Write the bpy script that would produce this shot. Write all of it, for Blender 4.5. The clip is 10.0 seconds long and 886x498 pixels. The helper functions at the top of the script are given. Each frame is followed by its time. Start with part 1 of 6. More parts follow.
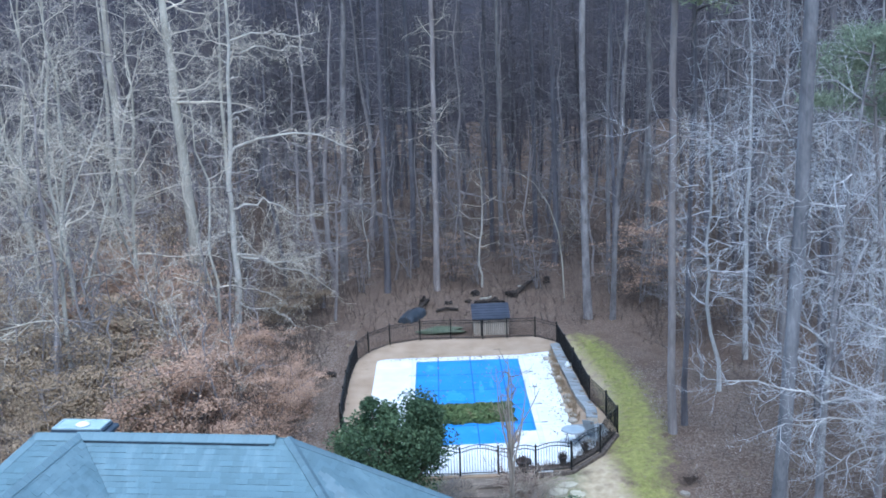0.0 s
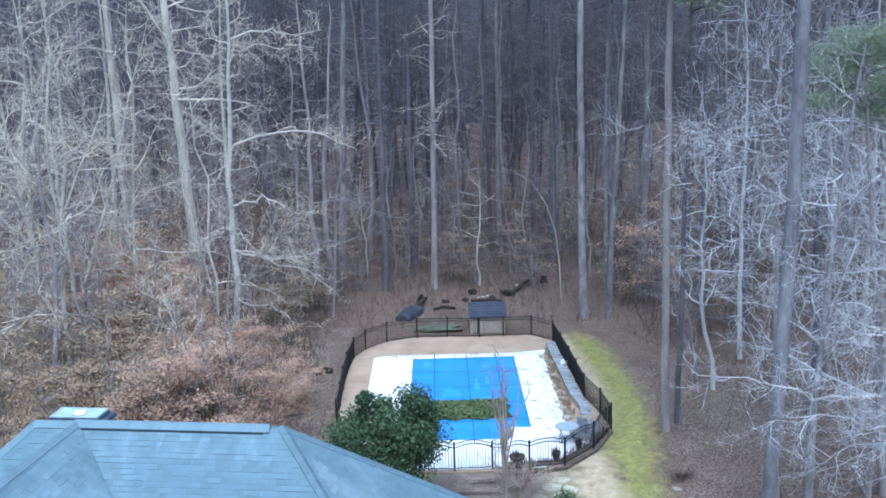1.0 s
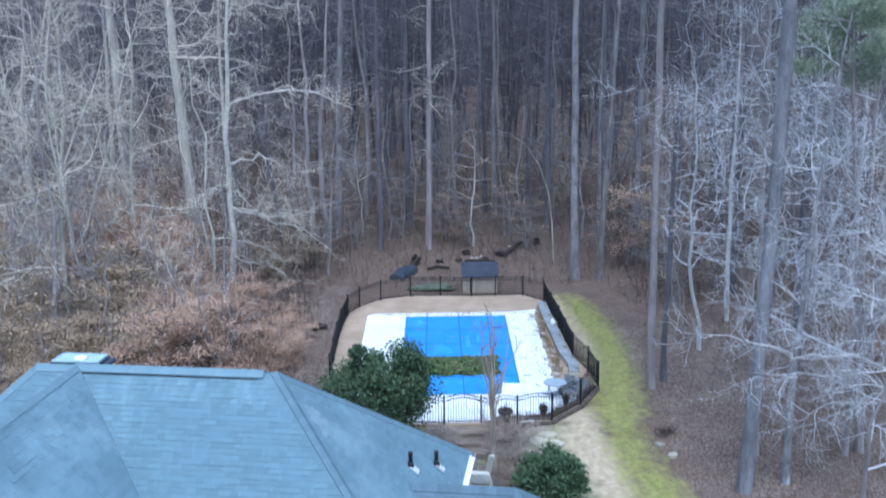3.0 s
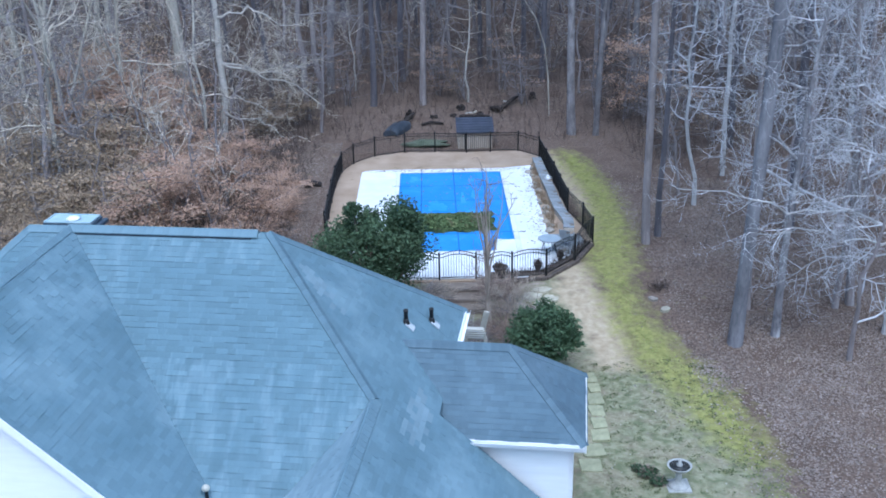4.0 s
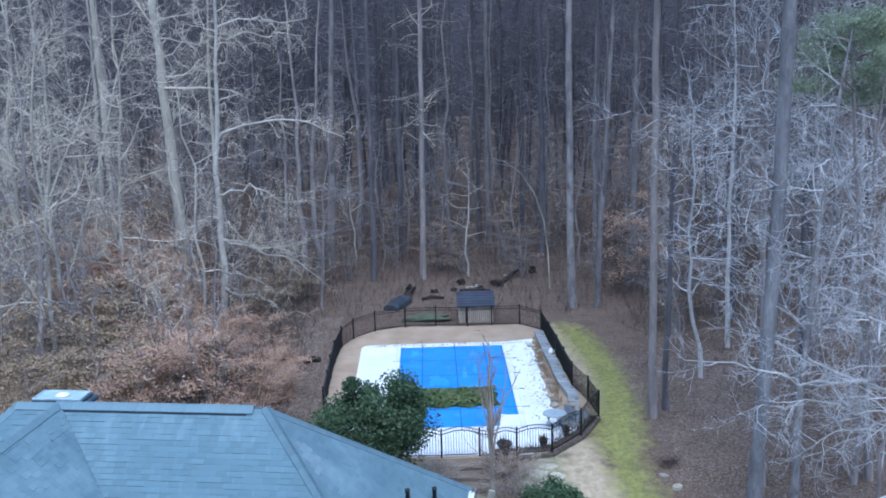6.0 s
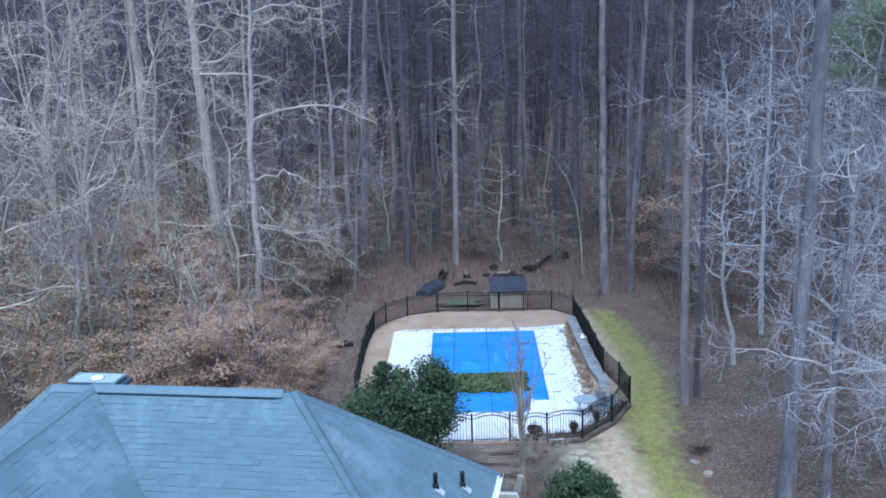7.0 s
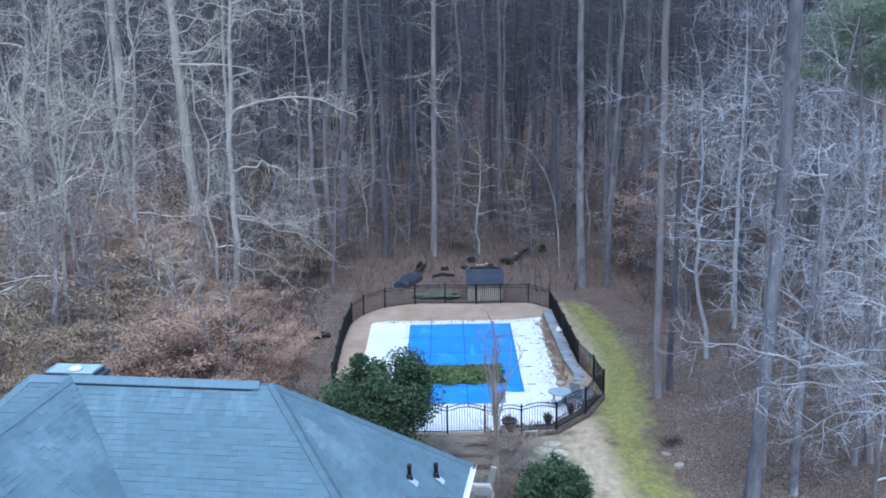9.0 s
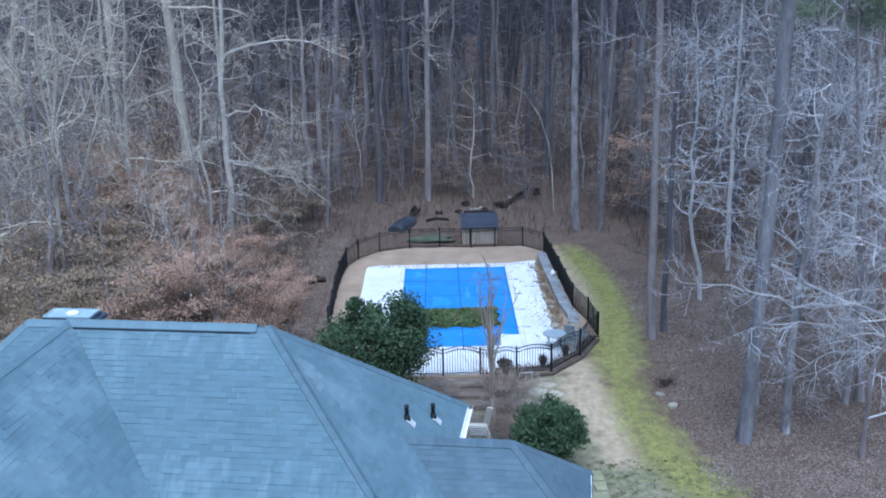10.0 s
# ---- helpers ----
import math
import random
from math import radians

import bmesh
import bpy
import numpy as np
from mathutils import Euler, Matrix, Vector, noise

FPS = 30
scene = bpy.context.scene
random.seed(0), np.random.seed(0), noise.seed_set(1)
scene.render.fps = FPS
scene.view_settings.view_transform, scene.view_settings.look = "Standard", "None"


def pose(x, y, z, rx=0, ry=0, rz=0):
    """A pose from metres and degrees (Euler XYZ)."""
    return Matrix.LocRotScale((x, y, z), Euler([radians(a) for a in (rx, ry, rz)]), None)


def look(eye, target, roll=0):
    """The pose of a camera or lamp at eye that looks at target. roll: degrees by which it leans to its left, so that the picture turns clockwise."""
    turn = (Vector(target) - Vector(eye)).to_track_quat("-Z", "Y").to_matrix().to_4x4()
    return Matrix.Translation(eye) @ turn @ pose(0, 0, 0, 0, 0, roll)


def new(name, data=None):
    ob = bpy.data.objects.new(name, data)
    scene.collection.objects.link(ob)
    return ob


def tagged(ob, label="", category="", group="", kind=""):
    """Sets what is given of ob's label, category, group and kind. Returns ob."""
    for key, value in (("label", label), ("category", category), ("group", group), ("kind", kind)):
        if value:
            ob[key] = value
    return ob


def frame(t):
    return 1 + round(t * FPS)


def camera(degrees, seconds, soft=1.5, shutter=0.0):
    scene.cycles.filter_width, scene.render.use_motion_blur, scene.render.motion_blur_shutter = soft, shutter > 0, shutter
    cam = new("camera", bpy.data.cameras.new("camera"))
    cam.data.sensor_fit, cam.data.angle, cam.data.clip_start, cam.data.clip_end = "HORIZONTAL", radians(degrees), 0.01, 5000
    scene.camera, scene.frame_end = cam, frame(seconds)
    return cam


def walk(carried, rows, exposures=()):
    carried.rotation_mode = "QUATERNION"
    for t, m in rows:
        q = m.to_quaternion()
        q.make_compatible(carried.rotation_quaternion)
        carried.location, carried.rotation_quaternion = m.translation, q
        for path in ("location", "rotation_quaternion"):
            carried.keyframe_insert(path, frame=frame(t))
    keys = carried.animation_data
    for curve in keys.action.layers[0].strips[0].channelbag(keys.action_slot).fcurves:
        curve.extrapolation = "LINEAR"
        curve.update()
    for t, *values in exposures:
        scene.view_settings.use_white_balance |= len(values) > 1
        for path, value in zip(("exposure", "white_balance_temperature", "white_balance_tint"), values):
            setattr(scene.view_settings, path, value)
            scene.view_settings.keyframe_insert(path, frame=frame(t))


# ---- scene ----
cam = camera(45.81, 10.0, soft=1.8, shutter=0.5)
PATH = [
    (0.0, pose(-4.046, -44.256, 17.728, 78.165, 1.923, -0.583)),
    (0.5, pose(-3.964, -44.461, 17.658, 78.235, 1.599, -0.664)),
    (1.0, pose(-3.875, -44.692, 17.603, 78.266, 1.497, -0.467)),
    (1.5, pose(-3.786, -44.907, 17.588, 77.916, 1.119, -0.286)),
    (2.0, pose(-3.736, -45.101, 17.583, 77.857, 1.185, -0.058)),
    (2.2, pose(-3.714, -45.159, 17.594, 77.907, 1.195, 0.026)),
    (3.3, pose(-3.699, -45.650, 17.525, 73.759, 0.641, -0.665)),
    (3.5, pose(-3.642, -45.601, 17.519, 69.974, 1.007, -0.984)),
    (4.0, pose(-3.681, -45.305, 17.550, 68.384, 0.944, -0.823)),
    (4.5, pose(-3.673, -45.029, 17.453, 72.067, 0.991, -1.313)),
    (5.0, pose(-3.724, -44.777, 17.312, 78.010, 1.151, -1.592)),
    (5.2, pose(-3.827, -44.769, 17.329, 77.531, 0.689, -1.725)),
    (6.3, pose(-3.677, -44.630, 17.208, 78.099, 1.830, -0.438)),
    (6.5, pose(-3.635, -44.658, 17.222, 77.806, 1.791, 0.271)),
    (7.0, pose(-3.565, -44.759, 17.289, 77.204, 1.660, 0.949)),
    (7.5, pose(-3.519, -44.882, 17.357, 76.742, 1.549, 1.038)),
    (8.0, pose(-3.478, -44.989, 17.431, 76.547, 1.175, 0.679)),
    (8.5, pose(-3.465, -45.049, 17.461, 76.549, 1.112, 0.132)),
    (9.0, pose(-3.452, -45.123, 17.485, 76.669, 0.921, -0.019)),
    (9.5, pose(-3.459, -45.220, 17.405, 75.289, 1.050, -0.315)),
    (10.0, pose(-3.516, -45.152, 17.420, 73.662, 1.182, -0.463)),
]
SKY, SUN = 0.1, 1.0
GAINS = [(0.0, 1.31, 5020, 4), (1.0, 1.45, 5070, 5), (2.0, 1.41, 5050, 5.5), (3.5, 1.23, 4960, 6), (4.0, 1.13, 4950, 6.5), (4.5, 0.98, 4900, 6), (5.2, 1.08, 4930, 6.5), (9.0, 1.08, 4925, 7), (10.0, 1.0, 4920, 6.5)]
walk(cam, PATH, exposures=GAINS)

# ---- light: an overcast late-winter sky ----
world = bpy.data.worlds.new("overcast_sky")
scene.world = world
world.use_nodes = True
wn = world.node_tree
sky = wn.nodes.new("ShaderNodeTexSky")
sky.sky_type = "NISHITA"
sky.sun_disc = False
sky.sun_elevation = radians(65)
sky.sun_rotation = radians(180)
sky.air_density, sky.dust_density, sky.ozone_density = 1.6, 3.0, 2.0
wn.links.new(sky.outputs[0], wn.nodes["Background"].inputs[0])
wn.nodes["Background"].inputs[1].default_value = SKY
sun = new("sun", bpy.data.lights.new("sun", "SUN"))
sun.data.energy, sun.data.angle, sun.data.color = SUN, radians(60), (1.0, 0.96, 0.92)
sun.matrix_world = look((0, -18, 38), (0, 0, 0))


# ---- materials ----
def surf(name, a, b, scale=3.0, rough=0.85, bump=0.2, fine=40.0, vary=0.0, by="object", metal=0.0, spots=None, stretch=(1, 1, 1), coat=0.0, sheer=0.0):
    """A procedural surface: two colours mixed by broad and fine noise, relief, and a random shade for each object or island."""
    m = bpy.data.materials.new(name)
    m.use_nodes = True
    nt = m.node_tree
    N, L = nt.nodes, nt.links
    bsdf = N["Principled BSDF"]
    tc = N.new("ShaderNodeTexCoord")
    mp = N.new("ShaderNodeMapping")
    mp.inputs["Scale"].default_value = stretch
    L.new(tc.outputs["Object"], mp.inputs[0])
    n1 = N.new("ShaderNodeTexNoise")
    n1.inputs["Scale"].default_value, n1.inputs["Detail"].default_value = scale, 6
    n2 = N.new("ShaderNodeTexNoise")
    n2.inputs["Scale"].default_value, n2.inputs["Detail"].default_value = fine, 4
    L.new(mp.outputs[0], n1.inputs[0])
    L.new(mp.outputs[0], n2.inputs[0])
    add = N.new("ShaderNodeMath")
    add.operation = "MULTIPLY_ADD"
    L.new(n2.outputs[0], add.inputs[0])
    add.inputs[1].default_value = 0.45
    L.new(n1.outputs[0], add.inputs[2])
    ramp = N.new("ShaderNodeValToRGB")
    ramp.color_ramp.elements[0].position, ramp.color_ramp.elements[1].position = 0.5, 0.95
    ramp.color_ramp.elements[0].color, ramp.color_ramp.elements[1].color = (*a, 1), (*b, 1)
    L.new(add.outputs[0], ramp.inputs[0])
    col = ramp.outputs[0]
    if spots:
        n3 = N.new("ShaderNodeTexNoise")
        n3.inputs["Scale"].default_value, n3.inputs["Detail"].default_value = spots[1], 5
        L.new(mp.outputs[0], n3.inputs[0])
        r3 = N.new("ShaderNodeValToRGB")
        r3.color_ramp.elements[0].position, r3.color_ramp.elements[1].position = spots[2], spots[2] + 0.12
        L.new(n3.outputs[0], r3.inputs[0])
        mx = N.new("ShaderNodeMix")
        mx.data_type = "RGBA"
        L.new(r3.outputs[0], mx.inputs[0])
        L.new(col, mx.inputs[6])
        mx.inputs[7].default_value = (*spots[0], 1)
        col = mx.outputs[2]
    if vary:
        if by == "island":
            rnd = N.new("ShaderNodeNewGeometry").outputs["Random Per Island"]
        else:
            rnd = N.new("ShaderNodeObjectInfo").outputs["Random"]
        mr = N.new("ShaderNodeMapRange")
        mr.inputs[3].default_value, mr.inputs[4].default_value = 1 - vary, 1 + vary
        L.new(rnd, mr.inputs[0])
        hs = N.new("ShaderNodeHueSaturation")
        L.new(mr.outputs[0], hs.inputs["Value"])
        L.new(col, hs.inputs["Color"])
        col = hs.outputs[0]
    L.new(col, bsdf.inputs["Base Color"])
    bsdf.inputs["Roughness"].default_value, bsdf.inputs["Metallic"].default_value = rough, metal
    bsdf.inputs["Specular IOR Level"].default_value = 0.3
    bsdf.inputs["Coat Weight"].default_value = coat
    if bump:
        bp = N.new("ShaderNodeBump")
        bp.inputs["Strength"].default_value, bp.inputs["Distance"].default_value = bump, 0.02
        L.new(n2.outputs[0], bp.inputs["Height"])
        L.new(bp.outputs[0], bsdf.inputs["Normal"])
    if sheer:
        thru = N.new("ShaderNodeBsdfTranslucent")
        both = N.new("ShaderNodeMixShader")
        both.inputs[0].default_value = sheer
        L.new(col, thru.inputs["Color"])
        L.new(bsdf.outputs[0], both.inputs[1])
        L.new(thru.outputs[0], both.inputs[2])
        L.new(both.outputs[0], N["Material Output"].inputs["Surface"])
    return m


M_SHINGLE = surf("asphalt_shingle", (0.112, 0.175, 0.208), (0.158, 0.232, 0.268), 1.3, 0.9, 0.3, 60, 0.09, "object", spots=((0.168, 0.242, 0.279), 2.4, 0.52), stretch=(1.5, 0.35, 0.35))
M_SHINGLES = surf("asphalt_shingles", (0.118, 0.182, 0.215), (0.163, 0.238, 0.275), 0.7, 0.9, 0.3, 60, 0.08, "island", spots=((0.195, 0.275, 0.312), 0.35, 0.56))
M_SHINGLES_STREAKY = surf("rain_streaked_shingles", (0.112, 0.175, 0.208), (0.158, 0.232, 0.268), 1.3, 0.9, 0.3, 60, 0.09, "island", spots=((0.168, 0.242, 0.279), 2.4, 0.52), stretch=(1.5, 0.35, 0.35))
M_SHINGLES_DARK = surf("newer_dark_shingles", (0.085, 0.125, 0.155), (0.13, 0.18, 0.215), 0.7, 0.9, 0.3, 60, 0.09, "island", spots=((0.15, 0.205, 0.24), 0.35, 0.58))
# lighter copy of the roof shingles, brighter light put into the colour
M_SHINGLES_LIT = surf("faded_shingles", (0.185, 0.258, 0.292), (0.235, 0.31, 0.345), 0.7, 0.9, 0.3, 60, 0.08, "island")
M_SHINGLES_STREAK = surf("bleached_shingles", (0.165, 0.232, 0.265), (0.22, 0.29, 0.325), 0.7, 0.9, 0.3, 60, 0.10, "island")
# cut shingle edges, darkened to paint in the shadow line of each course
M_CUT_SHADE = surf("shaded_shingle_edge", (0.04, 0.056, 0.07), (0.085, 0.11, 0.13), 6, 0.95, 0.1)
M_FELT = surf("asphalt_underlay", (0.10, 0.155, 0.185), (0.15, 0.21, 0.245), 1.2, 0.9, 0.3, 60)
M_VENT = surf("dark_ridge_vent", (0.03, 0.04, 0.055), (0.05, 0.06, 0.08), 2, 0.95, 0.1)
M_CAP = surf("ridge_cap_shingle", (0.138, 0.205, 0.24), (0.182, 0.256, 0.292), 2, 0.9, 0.3, 60, 0.06, "object")
M_CAP_HIP = surf("dark_hip_cap_shingle", (0.10, 0.152, 0.184), (0.145, 0.208, 0.244), 2, 0.9, 0.3, 60, 0.08, "object")
M_CAP_DARK = surf("newer_cap_shingle", (0.085, 0.125, 0.155), (0.14, 0.19, 0.225), 2, 0.9, 0.3, 60, 0.10, "object")
M_WHITE = surf("white_painted_trim", (0.78, 0.78, 0.79), (0.86, 0.86, 0.86), 1.5, 0.5, 0.05)
M_SIDING = surf("white_siding", (0.80, 0.80, 0.80), (0.87, 0.87, 0.86), 1.2, 0.6, 0.1, stretch=(1, 1, 6))
M_PIPE = surf("black_vent_pipe", (0.015, 0.015, 0.017), (0.03, 0.03, 0.03), 6, 0.6, 0.05)
M_LEAD = surf("pale_flashing", (0.6, 0.62, 0.64), (0.75, 0.76, 0.77), 5, 0.4, 0.1, metal=0.3)
M_CHIM = surf("dark_chimney_metal", (0.035, 0.05, 0.07), (0.07, 0.09, 0.12), 3, 0.6, 0.1)
M_LID = surf("chimney_lid_metal", (0.36, 0.47, 0.50), (0.48, 0.58, 0.61), 3, 0.45, 0.05, metal=0.2)
M_CONC = surf("pale_pool_deck_concrete", (0.66, 0.68, 0.69), (0.80, 0.81, 0.81), 1.1, 0.85, 0.15, 25, 0.05, spots=((0.48, 0.49, 0.5), 2.2, 0.68))
M_COPE = surf("coping_stone", (0.62, 0.64, 0.66), (0.76, 0.77, 0.78), 2, 0.8, 0.15, 25, 0.08)
M_SAND = surf("dormant_tan_turf", (0.30, 0.22, 0.15), (0.43, 0.33, 0.24), 0.8, 0.95, 0.5, 30, spots=((0.24, 0.19, 0.12), 1.5, 0.62))
M_WALLCAP = surf("grey_wall_cap", (0.19, 0.205, 0.215), (0.30, 0.315, 0.325), 2.2, 0.9, 0.4, 20, 0.14, spots=((0.17, 0.14, 0.11), 2.6, 0.56))
M_STONE = surf("field_stone", (0.23, 0.20, 0.165), (0.42, 0.38, 0.32), 3, 0.9, 0.5, 14, 0.2)
M_FLAG = surf("mossy_flagstone", (0.25, 0.25, 0.15), (0.37, 0.36, 0.225), 2.5, 0.9, 0.4, 14, 0.15)
M_STEPSTONE = surf("cream_stepping_stone", (0.34, 0.31, 0.23), (0.50, 0.46, 0.36), 2.5, 0.9, 0.4, 14, 0.12)
M_BLACK = surf("black_fence_enamel", (0.008, 0.008, 0.009), (0.016, 0.016, 0.017), 4, 0.45, 0.05)
M_COVER = surf("blue_pool_cover_mesh", (0.045, 0.225, 0.62), (0.08, 0.30, 0.74), 0.7, 0.55, 0.15, 60, spots=((0.11, 0.35, 0.76), 0.9, 0.58))
M_STRAP = surf("dark_blue_strap", (0.025, 0.12, 0.38), (0.04, 0.16, 0.45), 5, 0.7, 0.1)
# slightly lighter blue than the cover, painting its pale reflections
M_SHEEN_FILM = surf("pale_sheen_film", (0.05, 0.27, 0.70), (0.08, 0.32, 0.75), 3, 0.3, 0.02)
M_ALGAE = surf("wet_green_leaf_mat", (0.065, 0.10, 0.038), (0.15, 0.19, 0.078), 3, 0.9, 0.6, 18, 0.3, "island", spots=((0.16, 0.125, 0.07), 3, 0.6))
M_BARK_PALE = surf("pale_grey_bark", (0.30, 0.285, 0.28), (0.56, 0.54, 0.52), 2, 0.9, 0.6, 14, 0.12, stretch=(1, 1, 0.3))
M_BARK_GREY = surf("grey_pine_bark", (0.175, 0.15, 0.145), (0.33, 0.29, 0.28), 2.5, 0.95, 0.8, 12, 0.15, stretch=(1, 1, 0.25))
M_BARK_LICHEN = surf("lichen_mottled_bark", (0.12, 0.112, 0.12), (0.31, 0.295, 0.30), 3.2, 0.95, 0.8, 12, 0.1, spots=((0.46, 0.45, 0.455), 1.8, 0.55), stretch=(1, 1, 0.45))
M_BARK_TAN = surf("smooth_tan_bark", (0.27, 0.225, 0.18), (0.43, 0.365, 0.305), 3, 0.9, 0.5, 14, 0.0, spots=((0.24, 0.235, 0.15), 1.4, 0.6), stretch=(1, 1, 0.3))
M_BARK_DARK = surf("dark_grey_bark", (0.075, 0.07, 0.079), (0.17, 0.156, 0.168), 2.5, 0.95, 0.8, 12, 0.2, stretch=(1, 1, 0.25))
M_TWIG_PALE = surf("pale_twigs", (0.42, 0.415, 0.43), (0.67, 0.66, 0.675), 2, 0.9, 0, 14, 0.3, "island")
M_TWIG = surf("grey_brown_twigs", (0.148, 0.131, 0.13), (0.315, 0.286, 0.28), 2, 0.9, 0, 14, 0.3, "island")
# bark and twigs darkened for the shade deep in the wood
M_FARWOOD = surf("far_shaded_bark", (0.062, 0.056, 0.062), (0.14, 0.125, 0.134), 0.3, 0.95, 0, 3, 0.35, "island")
M_STEM = surf("red_brown_shrub_stems", (0.17, 0.125, 0.10), (0.32, 0.245, 0.20), 2, 0.9, 0, 14, 0.35, "island")
M_BRUSH = surf("dark_brown_brush", (0.07, 0.052, 0.043), (0.15, 0.115, 0.095), 2, 0.9, 0, 14, 0.35, "island")
M_COPPER = surf("dead_copper_leaves", (0.365, 0.232, 0.155), (0.51, 0.352, 0.255), 0.5, 0.85, 0, 8, 0.2, "island", sheer=0.1)
M_OLIVE = surf("faded_olive_brown_leaves", (0.275, 0.20, 0.128), (0.42, 0.318, 0.215), 0.5, 0.85, 0, 8, 0.2, "island", sheer=0.1)
M_DRYLEAF = surf("pale_dry_leaves", (0.36, 0.30, 0.255), (0.56, 0.50, 0.45), 0.6, 0.9, 0, 8, 0.25, "island")
M_WEED = surf("dark_lawn_weeds", (0.075, 0.09, 0.04), (0.15, 0.165, 0.075), 0.7, 0.9, 0, 8, 0.3, "island")
M_LITTER = surf("fallen_leaves", (0.208, 0.163, 0.136), (0.32, 0.264, 0.225), 0.6, 0.9, 0, 8, 0.16, "island")
M_HOLLY = surf("glossy_evergreen_leaves", (0.045, 0.077, 0.039), (0.10, 0.145, 0.072), 0.8, 0.65, 0, 8, 0.34, "island", sheer=0.15)
M_HOLLY_DULL = surf("dull_evergreen_leaves", (0.05, 0.088, 0.045), (0.10, 0.15, 0.074), 0.8, 0.7, 0, 8, 0.33, "island", sheer=0.2)
M_PINE_SOFT = surf("soft_grey_green_needles", (0.235, 0.275, 0.195), (0.37, 0.42, 0.30), 0.8, 0.75, 0, 8, 0.3, "island", sheer=0.3)
M_PINE = surf("pine_needles", (0.18, 0.212, 0.135), (0.31, 0.35, 0.225), 0.8, 0.7, 0, 8, 0.4, "island")
M_GRASS = surf("winter_grass_blades", (0.195, 0.216, 0.06), (0.315, 0.33, 0.096), 0.6, 0.8, 0, 8, 0.12, "island")
M_LIMB = surf("bleached_limb_bark", (0.33, 0.305, 0.27), (0.58, 0.54, 0.485), 2, 0.9, 0.4, 14, 0.15)
M_TWIG_WARM = surf("lichen_grey_twigs", (0.445, 0.395, 0.325), (0.70, 0.625, 0.52), 2, 0.9, 0, 14, 0.3, "island")
M_BARK_WARM = surf("lichen_grey_bark", (0.27, 0.245, 0.205), (0.50, 0.46, 0.39), 2, 0.9, 0.6, 14, 0.12, stretch=(1, 1, 0.3))
M_BARK_BLUE = surf("blue_grey_bark", (0.125, 0.112, 0.113), (0.31, 0.285, 0.28), 2.4, 0.9, 0.9, 16, 0.16, spots=((0.105, 0.09, 0.09), 2.2, 0.58), stretch=(1, 1, 0.35))
M_BARK_SLATE = surf("slate_grey_bark", (0.10, 0.097, 0.106), (0.262, 0.252, 0.264), 2, 0.9, 0.8, 14, 0.12, stretch=(1, 1, 0.3))
M_EDGE = surf("dark_brown_edging_stone", (0.075, 0.06, 0.05), (0.15, 0.12, 0.10), 3, 0.9, 0.5, 14, 0.2)
M_MULCH = surf("dark_bed_mulch", (0.075, 0.06, 0.05), (0.145, 0.118, 0.10), 3, 0.95, 0.7, 18)
M_SOIL = surf("worn_brown_soil", (0.15, 0.12, 0.095), (0.25, 0.205, 0.165), 1.5, 0.95, 0.5, 20)
M_BOARD = surf("weathered_step_timber", (0.13, 0.105, 0.09), (0.24, 0.20, 0.165), 2, 0.9, 0.5, 20, 0.2, stretch=(0.3, 2, 2))
M_SHEDWALL = surf("tan_shed_boards", (0.36, 0.30, 0.24), (0.50, 0.43, 0.36), 2, 0.85, 0.3, 20, 0.1, stretch=(4, 4, 0.4))
M_SHEDROOF = surf("dark_slate_blue_shed_roof", (0.032, 0.038, 0.056), (0.062, 0.068, 0.092), 1.5, 0.8, 0.3, 30, 0.1)
M_TARP = surf("faded_blue_grey_tarp", (0.022, 0.027, 0.037), (0.062, 0.073, 0.09), 1.2, 0.6, 0.3, 8)
M_GREENTARP = surf("green_tarp", (0.085, 0.11, 0.07), (0.14, 0.155, 0.11), 2.5, 0.9, 0.3, 8)
M_LOG = surf("dead_log_bark", (0.018, 0.015, 0.014), (0.05, 0.041, 0.036), 3, 0.95, 0.7, 12, stretch=(1, 1, 1))
M_TERRA = surf("brown_planter_clay", (0.06, 0.05, 0.046), (0.115, 0.096, 0.087), 3, 0.85, 0.3, 20)
M_BATHSTONE = surf("pale_cast_stone", (0.30, 0.30, 0.285), (0.46, 0.455, 0.43), 4, 0.85, 0.4, 18)
M_BATHDARK = surf("dark_wet_bowl", (0.015, 0.015, 0.015), (0.04, 0.04, 0.038), 4, 0.25, 0.1)
M_TABLE = surf("frosted_table_top", (0.27, 0.32, 0.36), (0.36, 0.42, 0.46), 2, 0.3, 0.02)
M_CUSHION = surf("faded_beige_board", (0.42, 0.40, 0.34), (0.55, 0.52, 0.45), 3, 0.8, 0.2)
M_DRIVE = surf("pale_driveway_concrete", (0.58, 0.59, 0.60), (0.74, 0.74, 0.74), 0.8, 0.85, 0.15, 25)
# dark blue-grey holds the unlit depth between the trees
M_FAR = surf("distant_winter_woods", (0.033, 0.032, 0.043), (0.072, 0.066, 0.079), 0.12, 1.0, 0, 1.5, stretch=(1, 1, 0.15))


